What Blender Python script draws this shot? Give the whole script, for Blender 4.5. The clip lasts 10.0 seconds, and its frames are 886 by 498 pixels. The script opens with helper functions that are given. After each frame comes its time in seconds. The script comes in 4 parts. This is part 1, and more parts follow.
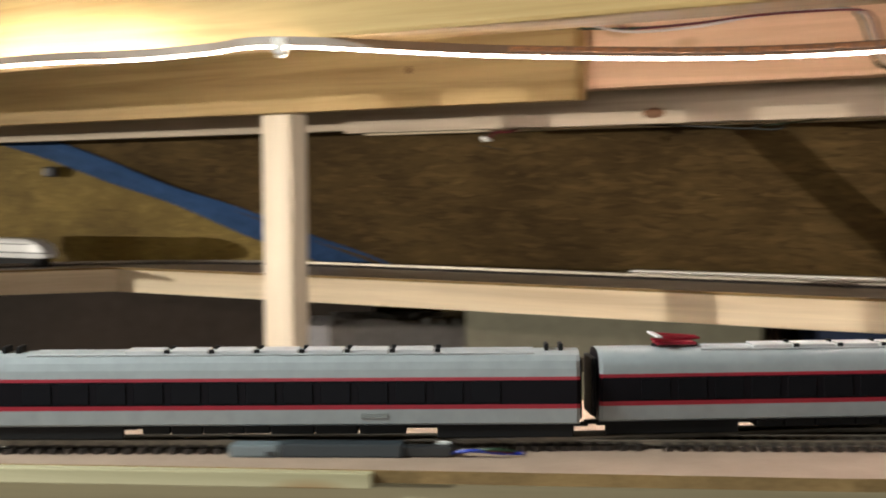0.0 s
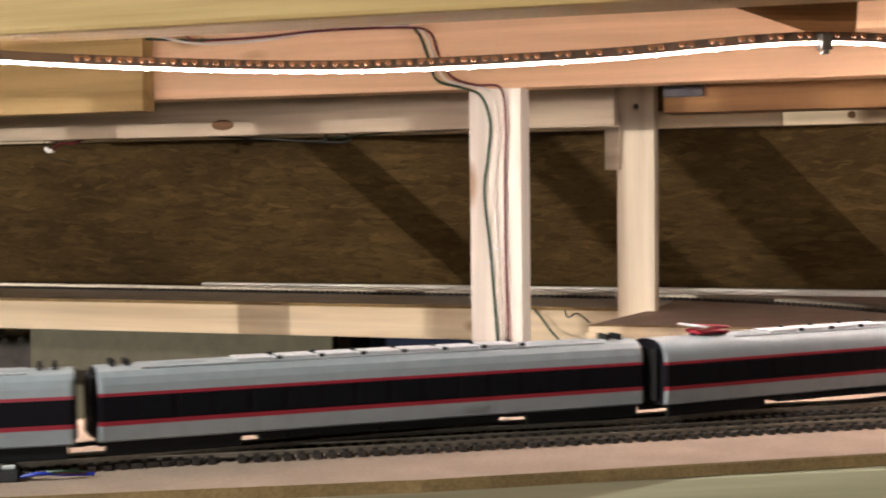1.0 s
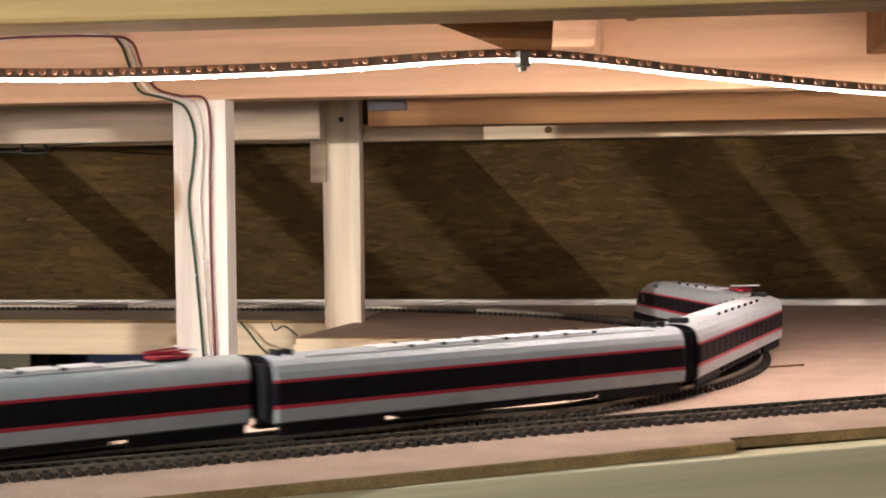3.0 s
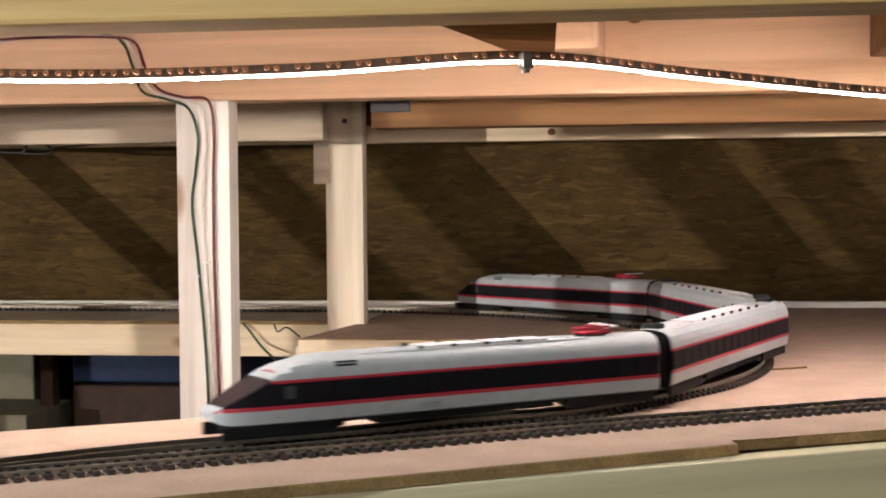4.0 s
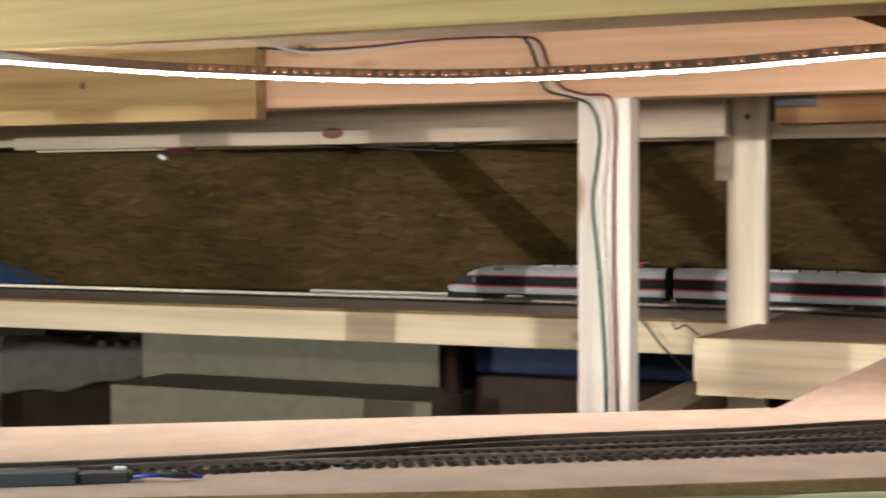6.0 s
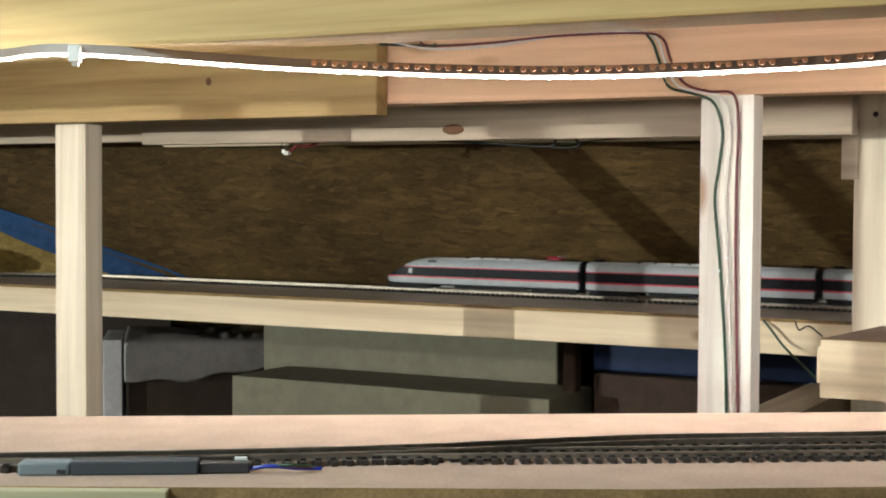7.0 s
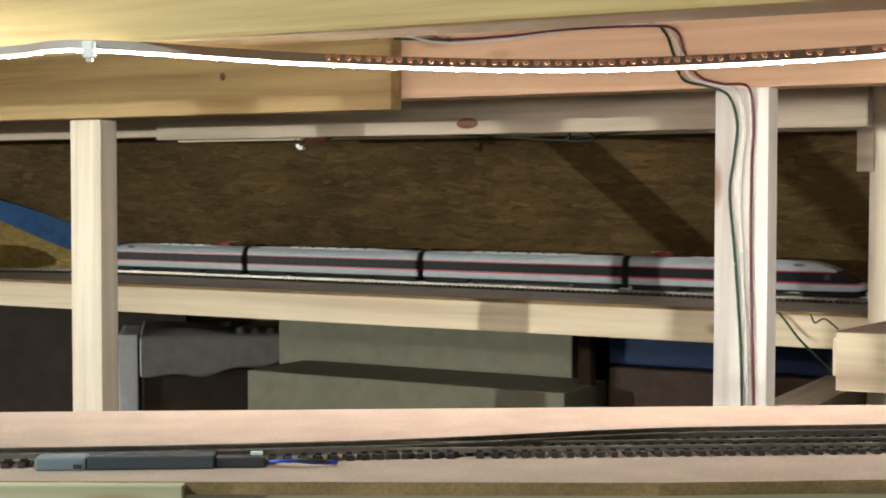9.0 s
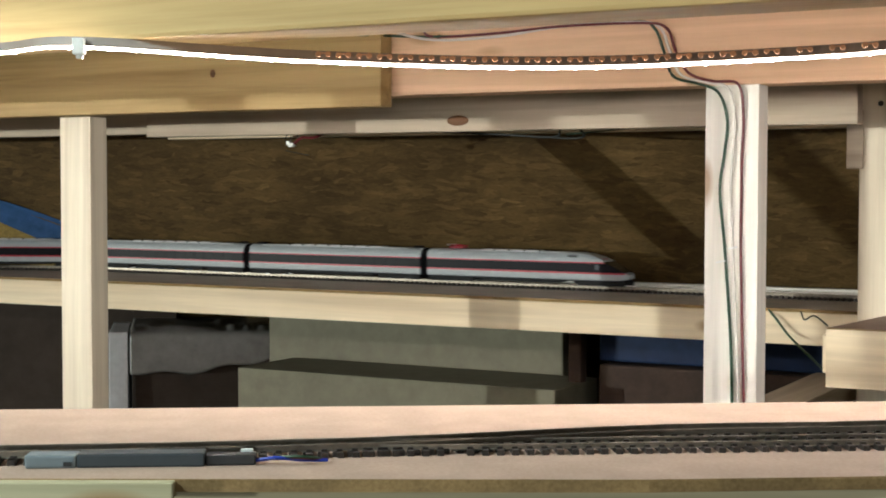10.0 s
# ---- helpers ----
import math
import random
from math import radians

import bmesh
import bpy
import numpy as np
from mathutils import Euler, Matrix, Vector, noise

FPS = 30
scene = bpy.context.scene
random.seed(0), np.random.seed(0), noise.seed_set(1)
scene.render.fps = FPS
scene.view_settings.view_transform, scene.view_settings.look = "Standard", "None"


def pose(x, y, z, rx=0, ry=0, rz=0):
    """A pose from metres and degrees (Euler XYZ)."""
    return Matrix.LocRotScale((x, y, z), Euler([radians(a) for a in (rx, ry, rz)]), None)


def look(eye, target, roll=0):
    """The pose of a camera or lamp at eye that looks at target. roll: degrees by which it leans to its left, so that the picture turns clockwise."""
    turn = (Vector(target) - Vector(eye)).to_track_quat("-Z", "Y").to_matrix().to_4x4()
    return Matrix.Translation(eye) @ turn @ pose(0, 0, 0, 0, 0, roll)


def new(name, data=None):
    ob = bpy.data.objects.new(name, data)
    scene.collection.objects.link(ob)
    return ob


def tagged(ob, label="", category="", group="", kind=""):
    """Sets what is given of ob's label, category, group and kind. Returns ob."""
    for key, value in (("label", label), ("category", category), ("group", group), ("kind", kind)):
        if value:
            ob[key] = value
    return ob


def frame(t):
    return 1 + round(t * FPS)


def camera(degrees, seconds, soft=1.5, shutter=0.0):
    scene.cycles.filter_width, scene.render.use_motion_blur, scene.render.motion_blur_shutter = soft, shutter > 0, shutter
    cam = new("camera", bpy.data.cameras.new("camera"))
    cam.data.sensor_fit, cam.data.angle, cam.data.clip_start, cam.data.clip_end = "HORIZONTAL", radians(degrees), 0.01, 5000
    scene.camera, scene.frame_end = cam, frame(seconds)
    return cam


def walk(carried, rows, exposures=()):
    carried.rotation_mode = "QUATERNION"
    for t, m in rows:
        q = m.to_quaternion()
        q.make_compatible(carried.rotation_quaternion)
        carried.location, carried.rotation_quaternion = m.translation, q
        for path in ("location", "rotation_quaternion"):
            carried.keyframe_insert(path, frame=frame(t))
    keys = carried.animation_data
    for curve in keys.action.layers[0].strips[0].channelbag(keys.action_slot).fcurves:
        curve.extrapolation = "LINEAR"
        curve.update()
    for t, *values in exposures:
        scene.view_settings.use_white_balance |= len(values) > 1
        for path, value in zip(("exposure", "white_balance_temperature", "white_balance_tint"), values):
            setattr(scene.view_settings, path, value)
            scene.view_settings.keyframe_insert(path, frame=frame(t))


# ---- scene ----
EYE = (0.0, 0.0, 0.1326)
cam = camera(33.4, 10.0, soft=1.9, shutter=0.5)
# seconds, yaw to the left, pitch up, roll
PATH = [
    (0, 7.03, -2.62, -0.44),
    (0.1, 5.01, -2.59, -0.45),
    (0.2, 3.20, -2.56, -0.46),
    (0.3, 1.64, -2.53, -0.46),
    (0.4, 0.08, -2.50, -0.47),
    (0.5, -1.46, -2.47, -0.48),
    (0.6, -3.17, -2.44, -0.51),
    (0.7, -5.18, -2.40, -0.54),
    (0.8, -7.01, -2.37, -0.56),
    (0.9, -8.49, -2.33, -0.59),
    (1, -9.52, -2.30, -0.62),
    (1.1, -9.79, -2.27, -0.60),
    (1.2, -10.38, -2.24, -0.58),
    (1.3, -11.61, -2.22, -0.56),
    (1.4, -13.14, -2.19, -0.54),
    (1.5, -14.70, -2.16, -0.52),
    (1.6, -16.02, -2.14, -0.55),
    (1.7, -17.15, -2.11, -0.57),
    (1.8, -18.25, -2.09, -0.60),
    (1.9, -19.25, -2.06, -0.62),
    (2, -20.12, -2.04, -0.65),
    (2.1, -20.66, -2.03, -0.65),
    (2.2, -20.94, -2.02, -0.65),
    (2.5, -20.92, -1.98, -0.64),
    (4, -20.77, -1.87, -0.48),
    (4.2, -20.55, -1.84, -0.45),
    (4.3, -20.17, -1.82, -0.44),
    (4.4, -19.60, -1.81, -0.42),
    (4.5, -18.61, -1.79, -0.41),
    (4.6, -17.56, -1.79, -0.38),
    (4.7, -16.37, -1.79, -0.35),
    (4.8, -15.30, -1.80, -0.32),
    (5, -13.86, -1.80, -0.26),
    (5.2, -12.57, -1.80, -0.22),
    (5.3, -11.69, -1.81, -0.21),
    (5.5, -9.80, -1.81, -0.17),
    (5.7, -8.12, -1.85, -0.17),
    (5.8, -7.27, -1.88, -0.16),
    (6, -5.36, -1.92, -0.16),
    (6.2, -3.63, -1.95, -0.00),
    (7.3, -0.31, -2.13, 0.14),
    (7.5, 0.00, -2.18, 0.00),
    (8, 0.26, -2.21, 0.09),
    (8.5, 0.03, -2.24, 0.04),
    (9, -0.17, -2.30, 0.06),
    (9.5, -0.33, -2.36, 0.05),
    (10, -0.54, -2.41, 0.07),
]


def aim(yaw, pitch, roll):
    return Matrix.Translation(EYE) @ Matrix.Rotation(radians(yaw), 4, "Z") @ Matrix.Rotation(radians(90 + pitch), 4, "X") @ Matrix.Rotation(radians(roll), 4, "Z")


# the clip's camera shifts its white balance as it turns
TONES = [(0.0, 0.0, 6250, 7.0), (0.5, 0.0, 6250, 9.0), (1.0, 0.0, 6250, 11.0), (2.0, 0.0, 6250, 12.0), (4.5, 0.0, 6000, 8.0), (5.5, 0.0, 5850, 4.0), (6.5, 0.0, 5700, 0.0), (7.5, 0.0, 5600, -2.0), (10.0, 0.0, 5600, -2.0)]
walk(cam, [(t, aim(yaw, pitch, roll)) for t, yaw, pitch, roll in PATH], TONES)

# ---- the room's own axes: u along the far wall, n away from the camera ----
TURN = -29.0
CU, SU = math.cos(radians(TURN)), math.sin(radians(TURN))


def room(u, n, z=0.0):
    return Vector((u * CU - n * SU, u * SU + n * CU, z))


# ---- light ----
world = bpy.data.worlds.new("world")
scene.world = world
world.use_nodes = True
world.node_tree.nodes["Background"].inputs["Color"].default_value = (1.0, 0.8, 0.6, 1)
world.node_tree.nodes["Background"].inputs["Strength"].default_value = 0.02
scene.view_settings.exposure = 0.0

LED_COLOR = (1.0, 0.81, 0.70)
TILT = 32.0  # the lights look down and away from the camera


def strip_lamp(a, b, watts, tilt=TILT):
    """A long thin lamp along a stretch of the light strip."""
    a, b = Vector(a), Vector(b)
    data = bpy.data.lights.new("strip_light", "AREA")
    data.shape, data.size, data.size_y = "RECTANGLE", (b - a).length, 0.006
    data.energy, data.color = watts, LED_COLOR
    x = (b - a).normalized()
    flat = Vector((-x.y, x.x, 0)).normalized()
    zax = Vector((0, 0, 1)) * math.cos(radians(tilt)) - flat * math.sin(radians(tilt))
    zax = (zax - x * x.dot(zax)).normalized()
    yax = zax.cross(x)
    m = Matrix((x, yax, zax)).transposed().to_4x4()
    ob = new("strip_light", data)
    ob.matrix_world = Matrix.Translation((a + b) / 2) @ m
    return ob


def room_lamp(eye, target, wide, tall, watts, color):
    data = bpy.data.lights.new("room_lamp", "AREA")
    data.shape, data.size, data.size_y, data.energy, data.color = "RECTANGLE", wide, tall, watts, color
    ob = new("room_lamp", data)
    ob.matrix_world = look(eye, target)
    return ob


# the strip hangs in swags from clip to clip
STRIP = [(-0.75, 1.19, 0.214), (-0.449, 1.023, 0.2190), (-0.325, 0.960, 0.2168), (-0.27, 0.938, 0.2180), (-0.215, 0.916, 0.2195), (-0.07, 0.895, 0.2093), (0.08, 0.876, 0.2045), (0.23, 0.857, 0.2098),
         (0.373, 0.839, 0.2195), (0.50, 0.835, 0.211), (0.64, 0.84, 0.203), (0.80, 0.85, 0.200), (1.0, 0.86, 0.206)]
for k, (p, q) in enumerate(zip(STRIP[::2], STRIP[2::2])):
    # the strip's left stretch hangs before the front rail, twisted towards it
    strip_lamp(Vector(p) - Vector((0, 0, 0.006)), Vector(q) - Vector((0, 0, 0.006)), (1.15 if k == 0 else 0.98) * (Vector(q) - Vector(p)).length / 0.3, 80.0 if k == 0 else TILT)
# a shaded lamp hanging over the aisle's left end: the upper deck keeps its light off the roof slope
room_lamp((-1.15, 0.2, 1.0), (-0.75, 0.66, 0.0), 0.16, 0.16, 32.0, (0.96, 1.0, 0.92))
# the dim lamp far behind the camera
room_lamp((0.0, -3.2, 0.20), (0.0, 1.2, 0.1), 0.05, 0.26, 14.0, (1.0, 0.97, 0.90))
# a bare lamp at the far left end of the attic, whose light slants past the posts on to the roof slope
room_lamp(room(-9.13, -7.76, 0.20), room(-0.4, 1.75, 0.06), 0.10, 0.08, 1080.0, (1.0, 0.90, 0.76))


# ---- materials ----
def shader(name, rough=0.6, metal=0.0, spec=0.5):
    m = bpy.data.materials.new(name)
    m.use_nodes = True
    t = m.node_tree
    b = t.nodes["Principled BSDF"]
    b.inputs["Roughness"].default_value, b.inputs["Metallic"].default_value = rough, metal
    b.inputs["Specular IOR Level"].default_value = spec
    return m, t, b


def node(t, kind, **values):
    n = t.nodes.new(kind)
    for k, v in values.items():
        n.inputs[k.replace("_", " ")].default_value = v
    return n


def ramp(t, source, stops):
    r = t.nodes.new("ShaderNodeValToRGB")
    e = r.color_ramp.elements
    while len(e) < len(stops):
        e.new(0.5)
    for el, (p, c) in zip(e, stops):
        el.position, el.color = p, (*c, 1)
    t.links.new(source, r.inputs["Fac"])
    return r.outputs["Color"]


def mix(t, fac, a, b, how="MIX"):
    n = t.nodes.new("ShaderNodeMix")
    n.data_type, n.blend_type = "RGBA", how
    for sock, v in ((n.inputs[0], fac), (n.inputs[6], a), (n.inputs[7], b)):
        if hasattr(v, "is_linked"):
            t.links.new(v, sock)
        else:
            sock.default_value = v if not isinstance(v, tuple) else (*v, 1)
    return n.outputs[2]


def bump(t, b, source, strength, distance=0.001):
    n = t.nodes.new("ShaderNodeBump")
    n.inputs["Strength"].default_value, n.inputs["Distance"].default_value = strength, distance
    t.links.new(source, n.inputs["Height"])
    t.links.new(n.outputs["Normal"], b.inputs["Normal"])


def coords(t, scale):
    c = t.nodes.new("ShaderNodeTexCoord")
    info = t.nodes.new("ShaderNodeObjectInfo")
    add = t.nodes.new("ShaderNodeVectorMath")
    add.operation = "MULTIPLY_ADD"
    comb = t.nodes.new("ShaderNodeCombineXYZ")
    for k in range(3):
        t.links.new(info.outputs["Random"], comb.inputs[k])
    m = t.nodes.new("ShaderNodeMapping")
    m.inputs["Scale"].default_value = scale
    add.inputs[1].default_value = (7.0, 7.0, 7.0)
    t.links.new(comb.outputs[0], add.inputs[0])
    t.links.new(c.outputs["Object"], add.inputs[2])
    t.links.new(add.outputs[0], m.inputs["Vector"])
    return m.outputs["Vector"], c.outputs["Object"]


def wood(name, dark, light, along=0, rough=0.62, stain=(0.35, 0.2, 0.08), stains=0.25):
    """Sawn softwood: streaks along one axis, growth bands, a few brown knots and stains."""
    m, t, b = shader(name, rough, spec=0.2)
    scale = [60.0, 60.0, 60.0]
    scale[along] = 2.2
    v, plain = coords(t, scale)
    fine = node(t, "ShaderNodeTexNoise", Scale=1.0, Detail=6.0, Roughness=0.6, Distortion=0.4)
    t.links.new(v, fine.inputs["Vector"])
    scale2 = [16.0, 16.0, 16.0]
    scale2[along] = 0.9
    v2, _ = coords(t, scale2)
    broad = node(t, "ShaderNodeTexNoise", Scale=1.0, Detail=3.0, Distortion=1.2)
    t.links.new(v2, broad.inputs["Vector"])
    c1 = ramp(t, broad.outputs["Fac"], [(0.35, dark), (0.62, light)])
    c2 = ramp(t, fine.outputs["Fac"], [(0.3, tuple(x * 0.62 for x in dark)), (0.6, light)])
    c = mix(t, 0.55, c1, c2)
    blot = node(t, "ShaderNodeTexNoise", Scale=9.0, Detail=2.0)
    t.links.new(v2, blot.inputs["Vector"])
    blot.inputs["Scale"].default_value = 0.6
    spots = ramp(t, blot.outputs["Fac"], [(0.60, (0, 0, 0)), (0.75, (stains, stains, stains))])
    c = mix(t, spots, c, stain)
    scale3 = [14.0, 14.0, 14.0]
    scale3[along] = 5.0
    v3, _ = coords(t, scale3)
    vor = node(t, "ShaderNodeTexVoronoi", Scale=1.0)
    t.links.new(v3, vor.inputs["Vector"])
    knots = ramp(t, vor.outputs["Distance"], [(0.07, (0.75, 0.75, 0.75)), (0.13, (0, 0, 0))])
    c = mix(t, knots, c, stain)
    t.links.new(c, b.inputs["Base Color"])
    bump(t, b, fine.outputs["Fac"], 0.25, 0.0006)
    return m


def speckled(name, a, b_, scale, rough=0.75, detail=5.0, relief=0.2, patch=0.3, spec=0.4, metal=0.0):
    """A plain stuff with fine grain and slow patches."""
    m, t, b = shader(name, rough, metal, spec)
    v, _ = coords(t, (1, 1, 1))
    fine = node(t, "ShaderNodeTexNoise", Scale=scale, Detail=detail, Roughness=0.65)
    slow = node(t, "ShaderNodeTexNoise", Scale=scale / 14.0, Detail=2.0)
    t.links.new(v, fine.inputs["Vector"])
    t.links.new(v, slow.inputs["Vector"])
    c = ramp(t, fine.outputs["Fac"], [(0.32, a), (0.68, b_)])
    p = ramp(t, slow.outputs["Fac"], [(0.4, (1 - patch,) * 3), (0.65, (1, 1, 1))])
    c = mix(t, 1.0, c, p, "MULTIPLY")
    t.links.new(c, b.inputs["Base Color"])
    if relief:
        bump(t, b, fine.outputs["Fac"], relief, 0.0004)
    return m


def osb(name, dark, mid, light):
    """Pressed flakes: three layers of drawn-out chips of random tone, turned against one another, with dark gaps and fine streaks."""
    m, t, b = shader(name, 0.75, spec=0.25)
    c = t.nodes.new("ShaderNodeTexCoord")
    warp = node(t, "ShaderNodeTexNoise", Scale=30.0, Detail=5.0)
    t.links.new(c.outputs["Object"], warp.inputs["Vector"])
    add = t.nodes.new("ShaderNodeVectorMath")
    add.operation = "MULTIPLY_ADD"
    add.inputs[1].default_value = (0.013, 0.013, 0.013)
    t.links.new(warp.outputs["Color"], add.inputs[0])
    t.links.new(c.outputs["Object"], add.inputs[2])
    cols, gaps = [], []
    for sx, sz, turn in ((23.0, 125.0, 0.0), (28.0, 110.0, 0.3), (34.0, 140.0, -0.2)):
        spin = t.nodes.new("ShaderNodeMapping")
        spin.inputs["Rotation"].default_value = (0, turn, 0)
        t.links.new(add.outputs[0], spin.inputs["Vector"])
        mp = t.nodes.new("ShaderNodeMapping")
        mp.inputs["Scale"].default_value = (sx, sz, sz)
        mp.inputs["Location"].default_value = (turn * 9, turn * 5, turn * 7)
        t.links.new(spin.outputs["Vector"], mp.inputs["Vector"])
        vor = node(t, "ShaderNodeTexVoronoi", Scale=1.0, Randomness=1.0)
        t.links.new(mp.outputs["Vector"], vor.inputs["Vector"])
        streak = node(t, "ShaderNodeTexNoise", Scale=2.5, Detail=5.0, Roughness=0.7)
        t.links.new(mp.outputs["Vector"], streak.inputs["Vector"])
        sep = t.nodes.new("ShaderNodeSeparateColor")
        t.links.new(vor.outputs["Color"], sep.inputs[0])
        chip = ramp(t, sep.outputs[0], [(0.0, tuple(0.6 * p + 0.4 * q for p, q in zip(dark, mid))), (0.3, mid), (0.7, mid), (1.0, tuple(0.3 * p + 0.7 * q for p, q in zip(mid, light)))])
        chip = mix(t, 1.0, chip, ramp(t, streak.outputs["Fac"], [(0.3, (0.6, 0.58, 0.55)), (0.7, (1.15, 1.15, 1.12))]), "MULTIPLY")
        cols.append((chip, sep.outputs[1]))
        gaps.append(vor.outputs["Distance"])
    pick = ramp(t, cols[1][1], [(0.45, (0, 0, 0)), (0.55, (1, 1, 1))])
    col = mix(t, pick, cols[0][0], cols[1][0])
    pick = ramp(t, cols[2][1], [(0.62, (0, 0, 0)), (0.7, (1, 1, 1))])
    col = mix(t, pick, col, cols[2][0])
    big = node(t, "ShaderNodeTexNoise", Scale=7.0, Detail=5.0)
    t.links.new(c.outputs["Object"], big.inputs["Vector"])
    col = mix(t, 1.0, col, ramp(t, big.outputs["Fac"], [(0.35, (0.55, 0.53, 0.5)), (0.65, (1, 1, 1))]), "MULTIPLY")
    t.links.new(col, b.inputs["Base Color"])
    bump(t, b, gaps[0], 0.2, 0.001)
    return m


def plain(name, color, rough=0.5, metal=0.0, spec=0.5, glow=0.0):
    m, t, b = shader(name, rough, metal, spec)
    v, _ = coords(t, (1, 1, 1))
    n = node(t, "ShaderNodeTexNoise", Scale=120.0, Detail=3.0)
    t.links.new(v, n.inputs["Vector"])
    c = ramp(t, n.outputs["Fac"], [(0.3, tuple(x * 0.88 for x in color)), (0.7, color)])
    t.links.new(c, b.inputs["Base Color"])
    if glow:
        b.inputs["Emission Color"].default_value = (*LED_COLOR, 1)
        b.inputs["Emission Strength"].default_value = glow
    return m


MDF = speckled("mdf", (0.37, 0.258, 0.195), (0.45, 0.33, 0.256), 420.0, 0.8, patch=0.12)
MDF_EDGE = speckled("mdf_edge", (0.24, 0.15, 0.06), (0.37, 0.245, 0.105), 500.0, 0.9, patch=0.3)
PLY_TOP = speckled("hardboard_top", (0.58, 0.52, 0.43), (0.70, 0.63, 0.53), 300.0, 0.42, patch=0.2)
PINE = wood("pine", (0.70, 0.56, 0.37), (0.84, 0.72, 0.52))
PINE_UP = wood("pine_upright", (0.70, 0.59, 0.43), (0.84, 0.76, 0.61), along=2)
# paler copy of the post wood: the strip's glare put into the colour
PINE_LIT = wood("pine_lit", (0.82, 0.77, 0.69), (0.91, 0.88, 0.81), along=2, stains=0.0)
PINE_PINK = wood("spruce_planed", (0.69, 0.43, 0.25), (0.80, 0.55, 0.355))
PINE_YELLOW = wood("pine_yellow", (0.25, 0.155, 0.052), (0.45, 0.32, 0.14), stains=0.6)
PINE_BROWN = wood("pine_brown", (0.17, 0.085, 0.03), (0.27, 0.145, 0.06))
# the tapered joist's underside: its shade above the strip is this dark colour
PINE_SHADED = wood("pine_shaded", (0.075, 0.038, 0.015), (0.125, 0.065, 0.026), rough=0.95)
PINE_SHADED.node_tree.nodes["Principled BSDF"].inputs["Specular IOR Level"].default_value = 0.0
PINE_GREY = wood("pine_grey", (0.40, 0.32, 0.235), (0.52, 0.435, 0.33))
PINE_PALE = wood("pine_pale", (0.52, 0.47, 0.29), (0.64, 0.58, 0.39), rough=0.5)
PINE_PALE_W = wood("lath_white", (0.62, 0.60, 0.55), (0.76, 0.74, 0.70), rough=0.35)
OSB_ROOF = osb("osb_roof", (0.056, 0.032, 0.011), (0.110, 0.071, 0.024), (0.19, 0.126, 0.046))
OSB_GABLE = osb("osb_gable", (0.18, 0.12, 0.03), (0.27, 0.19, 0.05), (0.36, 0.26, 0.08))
DECK = speckled("deck_underside", (0.42, 0.36, 0.30), (0.52, 0.46, 0.39), 60.0, 0.8)
BLUE_TAPE = speckled("blue_membrane", (0.02, 0.06, 0.15), (0.035, 0.09, 0.23), 60.0, 0.75, spec=0.2)
DARK_FLOOR = speckled("attic_floor", (0.06, 0.045, 0.03), (0.10, 0.08, 0.055), 30.0, 0.9)
# near-black for the added shade panel and for the bundle's box
UNDER_BROWN = speckled("dark_brown", (0.025, 0.017, 0.012), (0.04, 0.028, 0.02), 30.0, 0.9)
PLASTER = speckled("attic_lining", (0.20, 0.16, 0.11), (0.27, 0.22, 0.16), 25.0, 0.9)


# ---- mesh helpers ----
def mesh_of(name, bm, mats, smooth=False):
    me = bpy.data.meshes.new(name)
    bmesh.ops.recalc_face_normals(bm, faces=bm.faces)
    bm.to_mesh(me)
    bm.free()
    for m in mats if isinstance(mats, (list, tuple)) else [mats]:
        me.materials.append(m)
    if smooth:
        for p in me.polygons:
            p.use_smooth = True
    return me


def part(name, bm, mats, parent=None, label="", m=None, smooth=False):
    ob = new(name, mesh_of(name, bm, mats, smooth))
    if parent:
        ob.parent = parent
    if m is not None:
        ob.matrix_basis = m
    if label:
        ob["label"] = label
    return ob


def box(x0, x1, y0, y1, z0, z1, bevel=0.0, bm=None, mat=0):
    bm = bm or bmesh.new()
    r = bmesh.ops.create_cube(bm, size=1.0, matrix=Matrix.Translation(((x0 + x1) / 2, (y0 + y1) / 2, (z0 + z1) / 2)) @ Matrix.Diagonal((x1 - x0, y1 - y0, z1 - z0, 1)))
    edges = list({e for v in r["verts"] for e in v.link_edges})
    faces = list({f for v in r["verts"] for f in v.link_faces})
    for f in faces:
        f.material_index = mat
    if bevel:
        out = bmesh.ops.bevel(bm, geom=edges, offset=bevel, segments=2, affect="EDGES", profile=0.6)
        for f in out["faces"]:
            f.material_index = mat
    return bm


def slab(points, z0, z1, bevel=0.0):
    """A board cut to an outline: its points run round it."""
    bm = bmesh.new()
    low = [bm.verts.new((x, y, z0)) for x, y in points]
    top = [bm.verts.new((x, y, z1)) for x, y in points]
    bm.faces.new(low[::-1])
    t = bm.faces.new(top)
    n = len(points)
    for i in range(n):
        f = bm.faces.new((low[i], low[(i + 1) % n], top[(i + 1) % n], top[i]))
        f.material_index = 1
    if bevel:
        out = bmesh.ops.bevel(bm, geom=list(t.edges), offset=bevel, segments=1, affect="EDGES")
        for f in out["faces"]:
            f.material_index = 1
    return bm


